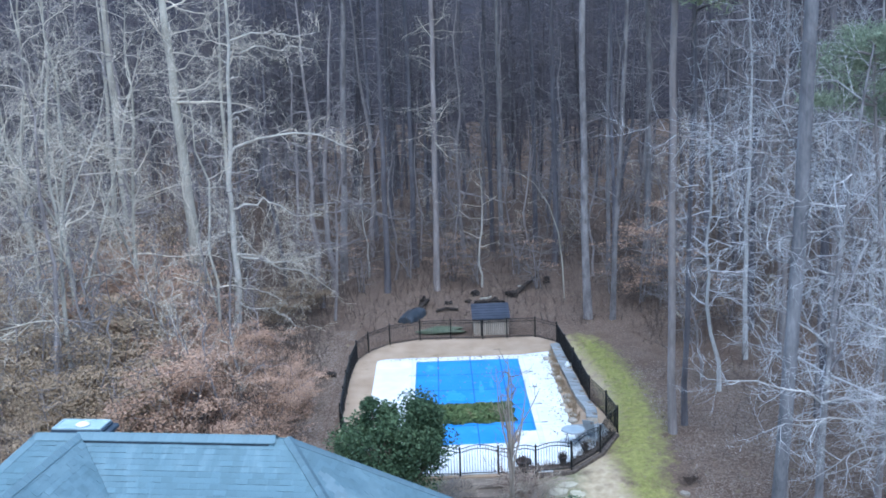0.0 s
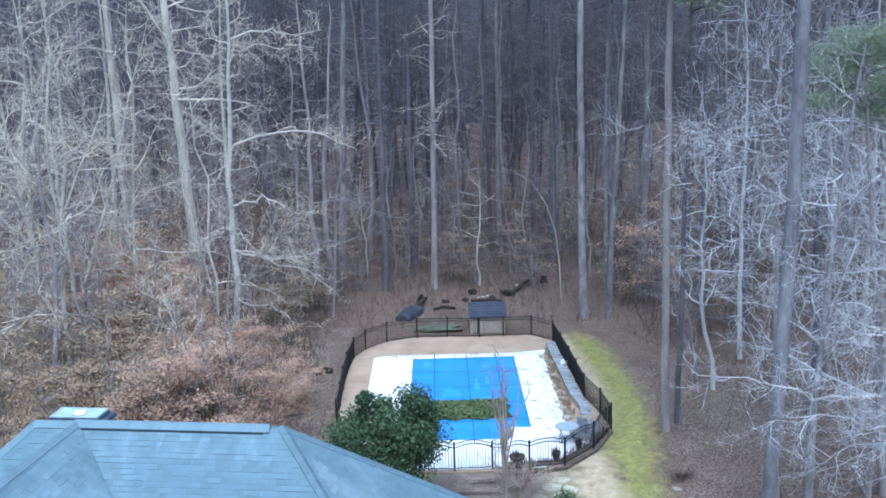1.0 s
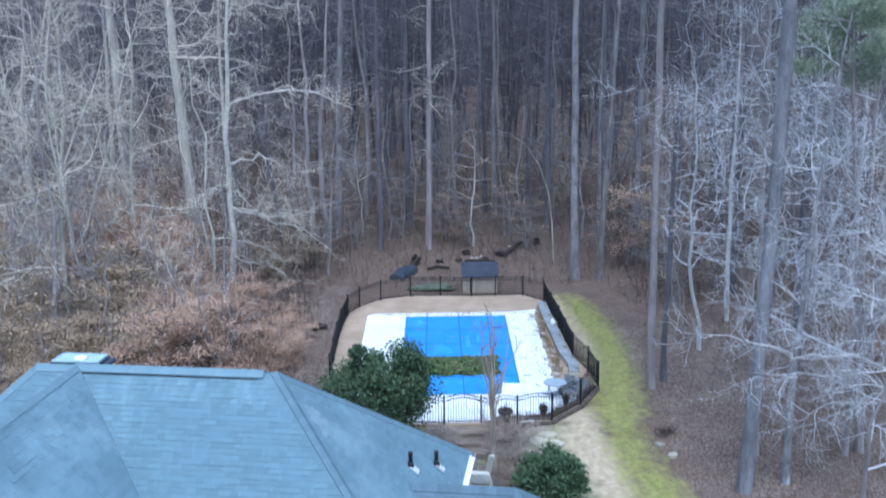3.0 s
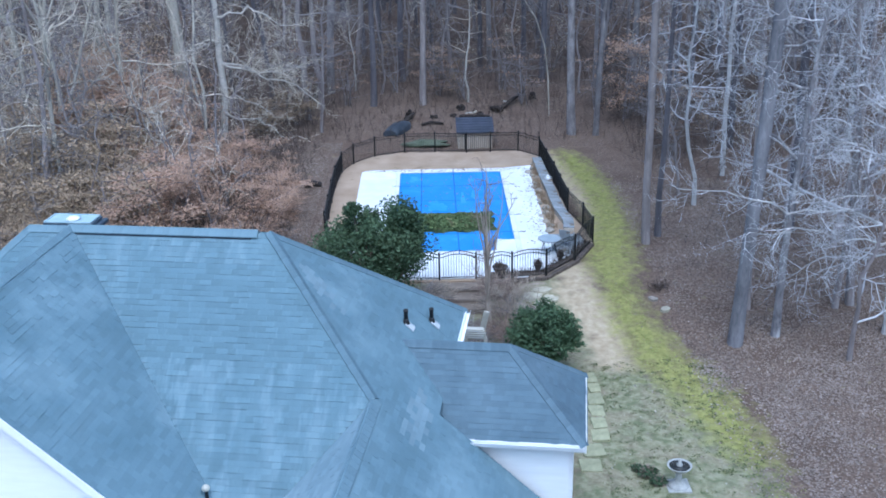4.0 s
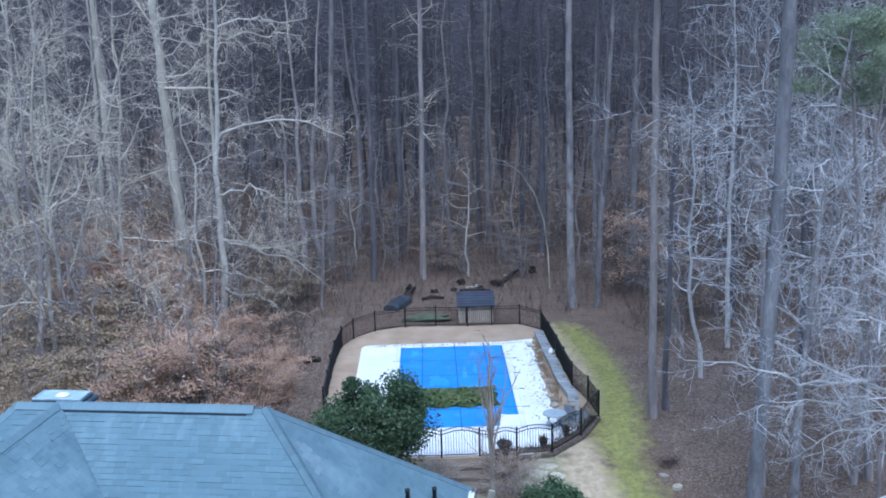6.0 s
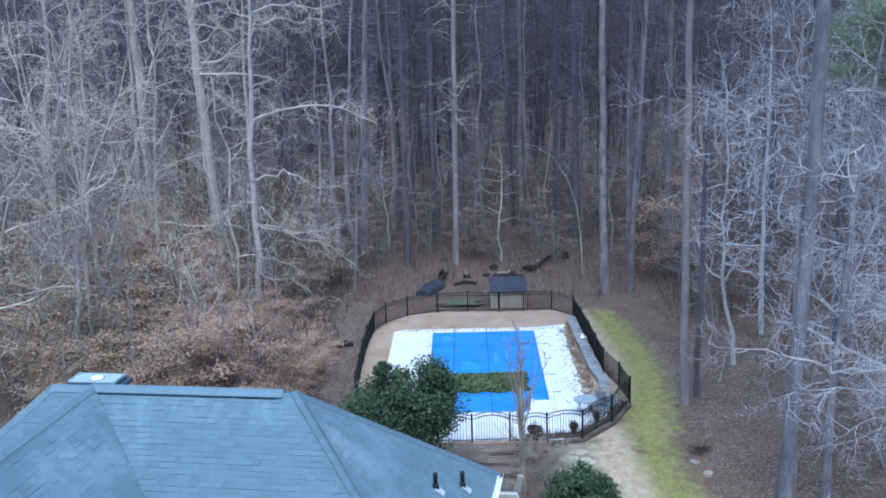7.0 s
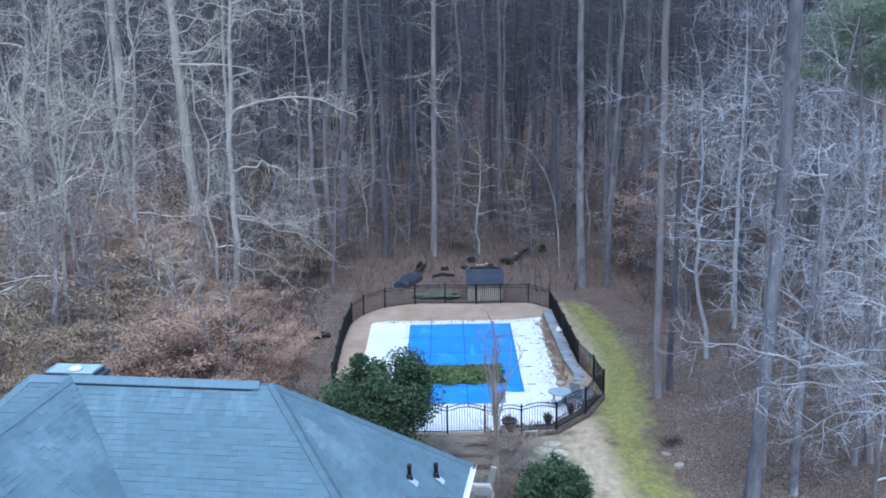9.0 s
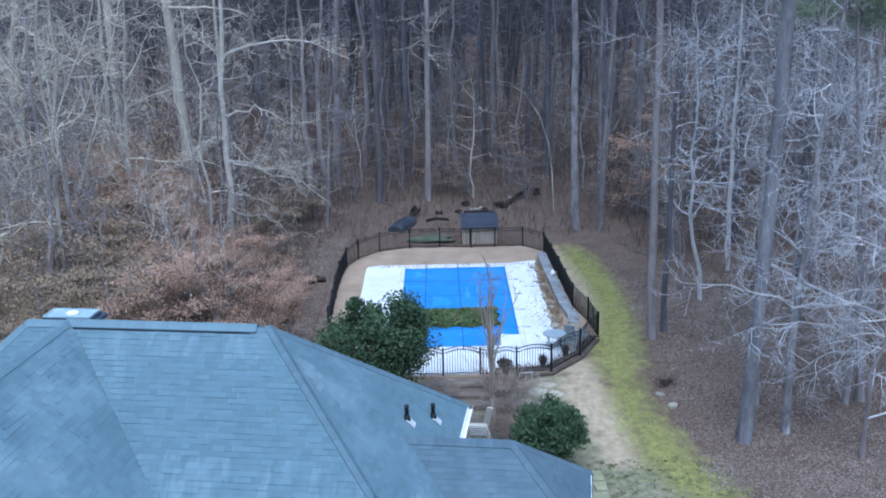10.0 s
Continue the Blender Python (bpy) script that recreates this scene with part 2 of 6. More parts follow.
def ground_material():
    """Leaf litter, with thin winter grass and bare tan soil where the sheet's own masks say so."""
    m = bpy.data.materials.new("yard_ground")
    m.use_nodes = True
    nt = m.node_tree
    N, L = nt.nodes, nt.links
    bsdf = N["Principled BSDF"]
    tc = N.new("ShaderNodeTexCoord")

    def tex(scale, detail=6):
        n = N.new("ShaderNodeTexNoise")
        n.inputs["Scale"].default_value, n.inputs["Detail"].default_value = scale, detail
        L.new(tc.outputs["Object"], n.inputs[0])
        return n.outputs[0]

    def ramp(src, p0, p1, a, b):
        r = N.new("ShaderNodeValToRGB")
        r.color_ramp.elements[0].position, r.color_ramp.elements[1].position = p0, p1
        r.color_ramp.elements[0].color, r.color_ramp.elements[1].color = (*a, 1), (*b, 1)
        L.new(src, r.inputs[0])
        return r.outputs[0]

    def blend(f, a, b):
        x = N.new("ShaderNodeMix")
        x.data_type = "RGBA"
        L.new(f, x.inputs[0])
        L.new(a, x.inputs[6])
        L.new(b, x.inputs[7])
        return x.outputs[2]

    litter = ramp(tex(9), 0.35, 0.7, (0.104, 0.073, 0.055), (0.208, 0.152, 0.116))
    litter = blend(ramp(tex(0.5), 0.5, 0.65, (0, 0, 0), (0.6, 0.6, 0.6)), litter, ramp(tex(14), 0.3, 0.7, (0.069, 0.046, 0.033), (0.14, 0.097, 0.072)))
    grass = ramp(tex(5), 0.3, 0.72, (0.205, 0.20, 0.066), (0.345, 0.33, 0.11))
    bare = ramp(tex(4), 0.3, 0.72, (0.36, 0.285, 0.185), (0.50, 0.41, 0.285))
    moss = ramp(tex(3.4, 11), 0.38, 0.62, (0.16, 0.17, 0.09), (0.285, 0.275, 0.175))
    moss = blend(ramp(tex(0.8, 5), 0.5, 0.62, (0, 0, 0), (0.75, 0.75, 0.75)), moss, ramp(tex(7, 9), 0.35, 0.65, (0.215, 0.19, 0.12), (0.34, 0.30, 0.205)))
    col = litter
    for name, layer in (("moss", moss), ("bare", bare), ("grass", grass)):
        at = N.new("ShaderNodeAttribute")
        at.attribute_name = name
        ad = N.new("ShaderNodeMath")
        ad.operation = "MULTIPLY_ADD"
        L.new(tex(2.2, 8), ad.inputs[0])
        ad.inputs[1].default_value = 1.5
        L.new(at.outputs["Fac"], ad.inputs[2])
        half = N.new("ShaderNodeMath")
        half.operation = "MULTIPLY"
        half.inputs[1].default_value = 0.45
        L.new(ad.outputs[0], half.inputs[0])
        col = blend(ramp(half.outputs[0], 0.44, 0.78, (0, 0, 0), (1, 1, 1)), col, layer)
    L.new(col, bsdf.inputs["Base Color"])
    bsdf.inputs["Roughness"].default_value = 0.95
    bsdf.inputs["Specular IOR Level"].default_value = 0.2
    bp = N.new("ShaderNodeBump")
    bp.inputs["Strength"].default_value, bp.inputs["Distance"].default_value = 0.7, 0.05
    L.new(tex(16), bp.inputs["Height"])
    L.new(bp.outputs[0], bsdf.inputs["Normal"])
    return m


M_GROUND = ground_material()


# ---- building helpers ----
def mesh_of(name, verts, faces, material):
    """A mesh from an array of corners and an array of triangles or quads, or a plain list of faces."""
    me = bpy.data.meshes.new(name)
    if isinstance(faces, np.ndarray):
        n, k = faces.shape
        me.vertices.add(len(verts))
        me.vertices.foreach_set("co", np.asarray(verts, np.float32).ravel())
        me.loops.add(n * k)
        me.loops.foreach_set("vertex_index", faces.astype(np.int32).ravel())
        me.polygons.add(n)
        me.polygons.foreach_set("loop_start", np.arange(0, n * k, k, dtype=np.int32))
        me.update(calc_edges=True)
    else:
        me.from_pydata([tuple(v) for v in verts], [], faces)
    me.materials.append(material)
    return me


def hold(name, m, label="", category="", group="", kind=""):
    """An Empty at the base of a thing."""
    ob = new(name)
    ob.empty_display_size = 0.2
    ob.matrix_world = m
    return tagged(ob, label, category, group, kind)


def put(name, me, parent=None, label="", m=None, category="", group="", kind=""):
    ob = new(name, me)
    ob.parent = parent
    if m is not None:
        ob.matrix_local = m
    return tagged(ob, label, category, group, kind)


def part(name, bm, material, parent=None, label="", **tags):
    me = bpy.data.meshes.new(name)
    bm.normal_update()
    bm.to_mesh(me)
    bm.free()
    me.materials.append(material)
    return put(name, me, parent, label, **tags)


def box(x0, y0, z0, x1, y1, z1, bevel=0.0):
    bm = bmesh.new()
    bmesh.ops.create_cube(bm, size=1, matrix=Matrix.LocRotScale(((x0 + x1) / 2, (y0 + y1) / 2, (z0 + z1) / 2), None, (x1 - x0, y1 - y0, z1 - z0)))
    if bevel:
        bmesh.ops.bevel(bm, geom=bm.edges[:], offset=bevel, segments=1, affect="EDGES")
    return bm


def prism(outline, z0, z1, bevel=0.0):
    """A flat slab over a plan outline; z1 may be a function of x and y."""
    bm = bmesh.new()
    top = z1 if callable(z1) else (lambda x, y: z1)
    low = z0 if callable(z0) else (lambda x, y: z0)
    a = [bm.verts.new((x, y, top(x, y))) for x, y in outline]
    b = [bm.verts.new((x, y, low(x, y))) for x, y in outline]
    up = bm.faces.new(a)
    bm.faces.new(b[::-1])
    n = len(a)
    for i in range(n):
        bm.faces.new((a[i], b[i], b[(i + 1) % n], a[(i + 1) % n]))
    bmesh.ops.recalc_face_normals(bm, faces=bm.faces[:])
    if bevel:
        bmesh.ops.bevel(bm, geom=list(up.edges), offset=bevel, segments=1, affect="EDGES")
    return bm


def lathe(profile, sides=16, wobble=0.0, seed=1):
    """A turned shape from (radius, height) pairs."""
    rng = random.Random(seed)
    bm = bmesh.new()
    rings = []
    for r, z in profile:
        rings.append([bm.verts.new((r * (1 + rng.uniform(-wobble, wobble)) * math.cos(2 * math.pi * i / sides), r * (1 + rng.uniform(-wobble, wobble)) * math.sin(2 * math.pi * i / sides), z)) for i in range(sides)])
    for a, b in zip(rings, rings[1:]):
        for i in range(sides):
            bm.faces.new((a[i], a[(i + 1) % sides], b[(i + 1) % sides], b[i]))
    bm.faces.new(rings[0][::-1])
    bm.faces.new(rings[-1])
    for f in bm.faces:
        f.smooth = len(f.verts) == 4
    return bm


class Tubes:
    """Gathers many tapered tubes and turns them into one mesh."""

    def __init__(self):
        self.sets = {}

    def add(self, pts, radii, sides=3):
        self.sets.setdefault((len(pts), sides), []).append((pts, radii))

    def mesh(self, name, material):
        allv, allf, base = [], [], 0
        for (n, k), rows in self.sets.items():
            p = np.array([r[0] for r in rows], float)
            rad = np.array([r[1] for r in rows], float)
            t = np.gradient(p, axis=1)
            t /= np.linalg.norm(t, axis=2, keepdims=True) + 1e-9
            ref = np.where(np.abs(t[..., 2:3]) > 0.8, np.array([1.0, 0, 0]), np.array([0, 0, 1.0]))
            ref = np.repeat(ref[:, :1], n, axis=1)
            u = np.cross(t, ref)
            u /= np.linalg.norm(u, axis=2, keepdims=True) + 1e-9
            w = np.cross(t, u)
            ang = 2 * np.pi * np.arange(k) / k
            v = p[:, :, None] + rad[:, :, None, None] * (u[:, :, None] * np.cos(ang)[:, None] + w[:, :, None] * np.sin(ang)[:, None])
            idx = np.arange(len(rows) * n * k).reshape(len(rows), n, k) + base
            a, b = idx[:, :-1], idx[:, 1:]
            allf.append(np.stack([a, b, np.roll(b, -1, 2), np.roll(a, -1, 2)], -1).reshape(-1, 4))
            allv.append(v.reshape(-1, 3))
            base += len(rows) * n * k
        me = mesh_of(name, np.concatenate(allv), np.concatenate(allf), material)
        me.polygons.foreach_set("use_smooth", np.ones(len(me.polygons), bool))
        return me


def leaf_mesh(name, centres, size, material, rng, flat=0.0, long=1.6, spread=0.4):
    """Many small folded leaves, two triangles each, turned at random."""
    c = np.asarray(centres, float)
    n = len(c)
    d = rng.normal(size=(n, 3))
    d[:, 2] *= 1 - flat
    d /= np.linalg.norm(d, axis=1, keepdims=True)
    e = rng.normal(size=(n, 3))
    e[:, 2] *= 1 - flat
    e -= d * np.sum(d * e, 1, keepdims=True)
    e /= np.linalg.norm(e, axis=1, keepdims=True)
    up = np.cross(d, e)
    s = size * (1 + spread * rng.uniform(-1, 1, (n, 1)))
    v = np.stack([c - d * s * long / 2, c + e * s / 2 + up * s * 0.15, c + d * s * long / 2, c - e * s / 2 + up * s * 0.15], 1).reshape(-1, 3)
    i = np.arange(n)[:, None] * 4
    f = np.concatenate([i + np.array([[0, 1, 2]]), i + np.array([[0, 2, 3]])])
    return mesh_of(name, v, f, material)


def smooth(a, b, x):
    t = np.clip((x - a) / (b - a), 0, 1)
    return t * t * (3 - 2 * t)


# the fence line round the pool, post by post, and the terrace inside it
FENCE = [(-4.95, -4.5), (-3.53, -4.58), (-1.98, -4.55), (-1.48, -4.75), (-0.47, -4.6), (1.0, -4.35), (2.44, -2.67), (3.54, -0.5), (3.36, 1.5),
         (2.92, 3.7), (2.82, 6.0), (2.74, 8.2), (2.6, 10.7), (2.45, 13.2), (1.33, 14.5), (-0.31, 14.5), (-1.72, 14.4), (-3.58, 14.62), (-5.37, 14.62),
         (-7.1, 13.9), (-8.25, 12.5), (-8.8, 10.9), (-8.95, 8.2), (-8.95, 5.8), (-8.9, 3.4), (-8.85, 1.0), (-8.4, -1.4), (-6.8, -3.6)]


def inside(x, y, poly):
    hit = False
    for (x0, y0), (x1, y1) in zip(poly, poly[1:] + poly[:1]):
        if (y0 > y) != (y1 > y) and x < (x1 - x0) * (y - y0) / (y1 - y0) + x0:
            hit = not hit
    return hit


def gz(x, y):
    """Height of the yard: the lower lawn by the house, rising to the pool, and the wood's floor."""
    x, y = np.asarray(x, float), np.asarray(y, float)
    z = -0.9 + 0.9 * smooth(-11, -2.5, y)
    z = z + 0.10 * np.sin(x * 0.21 + 1.3) * np.cos(y * 0.17) * smooth(6, 14, np.abs(x + 3)) + 2.5 * smooth(45, 140, y) + 9 * smooth(120, 400, np.hypot(x, y))
    z = np.where((x > -9.6) & (x < 3.9) & (y > -4) & (y < 14.6), np.minimum(z, -0.12), z)
    return z


def gh(x, y):
    return float(gz(x, y))


# ---- ground ----
def strip_mask(x, y, rows, soft):
    """1 inside a band given as rows of (y, left, right), fading over soft metres."""
    ys = np.array([r[0] for r in rows])
    lo = np.interp(y, ys, [r[1] for r in rows])
    hi = np.interp(y, ys, [r[2] for r in rows])
    d = np.minimum(np.minimum(x - lo, hi - x), np.minimum(y - ys[0], ys[-1] - y))
    return np.clip(0.5 + d / soft, 0, 1)


def axis(parts):
    return np.unique(np.concatenate([np.arange(a, b, s) for a, b, s in parts]))


GRASS_EDGES = [(-17.6, 5.7, 6.9), (-16.2, 5.1, 7.0), (-15, 4.7, 6.95), (-13.1, 4.45, 6.6), (-11, 3.6, 6.1), (-9, 3.45, 5.4), (-7, 3.1, 4.8), (-4.9, 3.0, 4.7), (-2, 2.9, 5.3), (1.6, 3.7, 5.75), (5.8, 4.1, 5.8), (10.6, 3.6, 5.4), (14.5, 3.5, 4.5)]


def build_ground():
    xs = axis([(-1500, -200, 130), (-200, -40, 10), (-40, -14, 1.0), (-14, 14, 0.3), (14, 40, 1.0), (40, 200, 10), (200, 1501, 130)])
    ys = axis([(-1500, -200, 130), (-200, -50, 10), (-50, -22, 1.0), (-22, 18, 0.3), (18, 60, 1.0), (60, 200, 10), (200, 1501, 130)])
    X, Y = np.meshgrid(xs, ys)
    Z = gz(X, Y)
    rng = np.random.default_rng(5)
    Z = Z + np.where((np.abs(X) < 40) & (np.abs(Y) < 60), rng.normal(0, 0.015, X.shape), 0)
    n, k = X.shape
    idx = np.arange(n * k).reshape(n, k)
    f = np.stack([idx[:-1, :-1], idx[:-1, 1:], idx[1:, 1:], idx[1:, :-1]], -1).reshape(-1, 4)
    me = mesh_of("ground", np.stack([X, Y, Z], -1).reshape(-1, 3), f, M_GROUND)
    grass = strip_mask(X, Y, GRASS_EDGES, 1.7)
    bare = strip_mask(X, Y, [(-11.2, 2.2, 3.7), (-8.9, 2.0, 3.7), (-7.3, 1.6, 3.6), (-5.6, 1.2, 3.3), (-4.0, 1.5, 3.1), (-2.6, 2.2, 3.0)], 0.9)
    bare = np.maximum(bare, 0.9 * strip_mask(X, Y, [(-0.5, 3.7, 4.1), (3, 3.6, 4.5), (8, 3.0, 4.3), (12.5, 2.8, 3.9), (14.5, 3.0, 3.4)], 0.8))
    moss = strip_mask(X, Y, [(-24, -1, 6.6), (-18, 0.2, 6.6), (-15, 0.3, 6.0), (-12, 0.4, 4.6), (-9, -4.5, 2.6), (-7, -5.2, 2.6), (-4.2, -5.4, 2)], 1.6)
    for name, mask in (("grass", grass), ("bare", bare), ("moss", moss)):
        me.attributes.new(name, "FLOAT", "POINT").data.foreach_set("value", mask.ravel().astype(np.float32))
    put("ground", me, None, "leaf-strewn yard with a green grass strip and bare tan soil", category="ground", kind="structure")


build_ground()

# far wooded slopes that close the view; deep-wood shade is in their dark colour
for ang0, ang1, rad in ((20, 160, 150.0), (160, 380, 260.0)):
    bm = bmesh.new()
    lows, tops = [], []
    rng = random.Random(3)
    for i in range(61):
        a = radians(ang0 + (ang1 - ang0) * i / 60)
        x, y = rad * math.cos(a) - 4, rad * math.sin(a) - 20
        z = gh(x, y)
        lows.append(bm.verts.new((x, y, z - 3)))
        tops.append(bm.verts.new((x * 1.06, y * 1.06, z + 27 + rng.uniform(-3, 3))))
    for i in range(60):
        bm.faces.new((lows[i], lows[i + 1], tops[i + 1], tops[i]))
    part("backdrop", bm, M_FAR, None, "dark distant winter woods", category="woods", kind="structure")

# ---- terrace and pool ----
part("terrace", prism([(x * 1.012 - 0.02, y * 1.012 - 0.03) for x, y in FENCE], -1.0, 0.0, 0.03), M_SAND, None, "level terrace of dormant tan turf round the pool", category="terrace", kind="structure")


def pool_cover():
    """Sheet over the pool with a narrower tongue over the entry steps."""
    pool = hold("pool_cover", pose(0, 0, 0), "bright blue mesh safety cover drawn over a rectangular pool", "pool cover")
    bm = bmesh.new()
    nx, ny = 28, 60
    grid = {}
    rng = random.Random(2)
    for j in range(ny + 1):
        for i in range(nx + 1):
            x, y = -5.53 + 5.53 * i / nx, -1.42 + 11.8 * j / ny
            if y < -0.16 and not -5.2 < x < -0.86:
                continue
            edge = min(x + 5.53, -x, 10.38 - y, y + 1.42)
            z = 0.058 - 0.05 * min(1, max(0, edge) / 1.6) + 0.006 * math.sin(y * 2.1 + x) + rng.uniform(-0.002, 0.002)
            grid[i, j] = bm.verts.new((x, y, z))
    for (i, j) in list(grid):
        q = [grid.get(k) for k in ((i, j), (i + 1, j), (i + 1, j + 1), (i, j + 1))]
        if all(q):
            bm.faces.new(q).smooth = True
    ret = bmesh.ops.extrude_face_region(bm, geom=bm.faces[:])
    bmesh.ops.translate(bm, verts=[v for v in ret["geom"] if isinstance(v, bmesh.types.BMVert)], vec=(0, 0, -0.012))
    bmesh.ops.recalc_face_normals(bm, faces=bm.faces[:])
    part("sheet", bm, M_COVER, pool)
    z = lambda x, y: 0.067 - 0.05 * min(1, max(0, min(x + 5.53, -x, 10.38 - y, y + 1.42)) / 1.6) + 0.006 * math.sin(y * 2.1 + x)

    def strap(p, q):
        bm = bmesh.new()
        p, q = Vector(p), Vector(q)
        side = (q - p).normalized().cross(Vector((0, 0, 1))) * 0.028
        prev = None
        for i in range(25):
            c = p.lerp(q, i / 24)
            inside_cover = -5.53 < c.x < 0 and -1.42 < c.y < 10.38
            h = z(c.x, c.y) if inside_cover else 0.05
            pair = (bm.verts.new((c.x + side.x, c.y + side.y, h)), bm.verts.new((c.x - side.x, c.y - side.y, h)))
            if prev:
                bm.faces.new((prev[0], prev[1], pair[1], pair[0]))
            prev = pair
        ret = bmesh.ops.extrude_face_region(bm, geom=bm.faces[:])
        bmesh.ops.translate(bm, verts=[v for v in ret["geom"] if isinstance(v, bmesh.types.BMVert)], vec=(0, 0, -0.004))
        bmesh.ops.recalc_face_normals(bm, faces=bm.faces[:])
        return bm

    for x in (-4.35, -2.6, -1.0):
        part("strap", strap((x, -1.75 if x < -1 else -0.5, 0), (x, 10.75, 0)), M_STRAP, pool, "dark webbing strap")
    for y in (0.9, 3.3, 5.7, 8.1):
        part("strap", strap((-5.9, y, 0), (0.35, y, 0)), M_STRAP, pool, "dark webbing strap")
    for x in (-4.35, -2.6, -1.0):
        part("anchor_spring", box(x - 0.02, 10.75, 0.045, x + 0.02, 11.0, 0.07, 0.006), M_BLACK, pool, "steel anchor spring")
    for y in (0.9, 3.3, 5.7, 8.1):
        part("anchor_spring", box(0.35, y - 0.02, 0.045, 0.6, y + 0.02, 0.07, 0.006), M_BLACK, pool, "steel anchor spring")
    return z


cover_z = pool_cover()


def blot(name, cx, cy, rx, ry, seed, thick, material, label, category, base):
    """A low ragged-edged film lying on a surface."""
    rng = random.Random(seed)
    bm = bmesh.new()
    c = bm.verts.new((cx, cy, base(cx, cy) + thick))
    ring = []
    for i in range(40):
        a = 2 * math.pi * i / 40
        k = 1 + 0.22 * math.sin(3 * a + seed) + 0.12 * math.sin(7 * a + seed * 2) + rng.uniform(-0.06, 0.06)
        x, y = cx + rx * k * math.cos(a), cy + ry * k * math.sin(a)
        ring.append(bm.verts.new((x, y, base(x, y) + 0.002)))
    for i in range(40):
        bm.faces.new((c, ring[i], ring[(i + 1) % 40]))
    part(name, bm, material, None, label, category=category)


# long film blots whose lighter blue paints smeared reflections on the cover
for k, (cx, cy, rx, ry) in enumerate(((-3.6, 4.9, 0.45, 0.7), (-2.2, 6.0, 0.12, 0.9), (-1.65, 6.5, 0.10, 0.7), (-3.3, 4.3, 0.3, 0.2))):
    blot("puddle", cx, cy, rx, ry, k + 2, 0.004, M_SHEEN_FILM, "shallow puddle of rain water on the blue cover", "puddle", cover_z)


def leaf_mat():
    """The thick green band of wet leaves that has gathered across the cover."""
    rng = np.random.default_rng(8)
    n = 5200
    x = rng.uniform(-5.2, -0.78, n)
    y = 2.35 + rng.uniform(-1.3, 1.3, n) + 0.12 * np.sin(x * 4)
    keep = (np.abs(y - 2.35) < 1.22 + 0.1 * np.sin(x * 5)) & (x < -0.9 + 0.1 * np.sin(y * 6))
    x, y = x[keep], y[keep]
    z = 0.03 + 0.10 * rng.random(len(x)) * np.clip((1.35 - np.abs(y - 2.35)) / 0.6, 0, 1)
    mat = hold("leaf_mat", pose(0, 0, 0), "thick mat of wet green leaves and needles on the pool cover", "leaf debris", kind="stuff")
    put("leaves", leaf_mesh("leaf_mat", np.stack([x, y, z + 0.02], 1), 0.14, M_ALGAE, rng, 0.5, 1.8), mat)
    bm = bmesh.new()
    grid = []
    for i in range(31):
        row = []
        for j in range(15):
            gx, gy = -5.2 + 4.3 * i / 30, 1.12 + 2.46 * j / 14
            e = min(1, min(gx + 5.2, -0.9 - gx, gy - 1.12, 3.58 - gy) / 0.35)
            row.append(bm.verts.new((gx + 0.06 * math.sin(gy * 9), gy + 0.08 * math.sin(gx * 6), 0.022 + 0.05 * e + 0.02 * e * noise.noise((gx * 3, gy * 3, 0)))))
        grid.append(row)
    for i in range(30):
        for j in range(14):
            bm.faces.new((grid[i][j], grid[i + 1][j], grid[i + 1][j + 1], grid[i][j + 1])).smooth = True
    part("bed", bm, M_ALGAE, mat)


leaf_mat()


# ---- fence ----
def picket_mesh():
    bm = box(-0.008, -0.008, 0, 0.008, 0.008, 1)
    me = bpy.data.meshes.new("picket")
    bm.to_mesh(me)
    bm.free()
    me.materials.append(M_BLACK)
    return me


PICKET = picket_mesh()


def fence_post(parent, x, y, z0, h):
    bm = box(-0.04, -0.04, 0, 0.04, 0.04, h, 0.005)
    bmesh.ops.create_cone(bm, cap_ends=True, segments=4, radius1=0.064, radius2=0.012, depth=0.05, matrix=Matrix.Translation((0, 0, h + 0.025)) @ Matrix.Rotation(radians(45), 4, "Z"))
    ob = part("post", bm, M_BLACK, parent)
    ob.location = (x, y, z0)


def fence_panel(parent, p, q, z0, arch, name="panel", lift=0.0):
    """Two or three rails and a row of pickets between two posts; the top rails bow upwards where arch is set."""
    p, q = Vector((*p, 0)), Vector((*q, 0))
    along = q - p
    L = along.length
    ang = math.atan2(along.y, along.x)
    pan = new(name, None)
    pan.parent = parent
    pan.matrix_local = pose(p.x, p.y, z0, 0, 0, math.degrees(ang))
    rise = lambda s: arch * math.sin(math.pi * s / L)
    for h, bow in ((1.14, 1), (0.99, 1), (0.10, 0)):
        t = Tubes()
        n = 13 if bow else 2
        t.add([(L * i / (n - 1), 0, h + bow * rise(L * i / (n - 1))) for i in range(n)], [0.02] * n, 4)
        put("rail", t.mesh("rail", M_BLACK), pan)
    n = max(2, int(L / 0.11))
    if arch:
        for i in range(1, n):
            s = L * i / n
            put("picket", PICKET, pan, "", Matrix.Translation((s, 0, 0.06)) @ Matrix.Diagonal((1, 1, 1.08 + rise(s), 1)))
        return
    t = Tubes()
    for i in range(1, n):
        s = L * i / n
        t.add([(s, 0, 0.06), (s, 0, 1.14 + rise(s))], [0.0105, 0.0105], 4)
    put("fence_panel", t.mesh("fence_panel", M_BLACK), pan, kind="stuff")


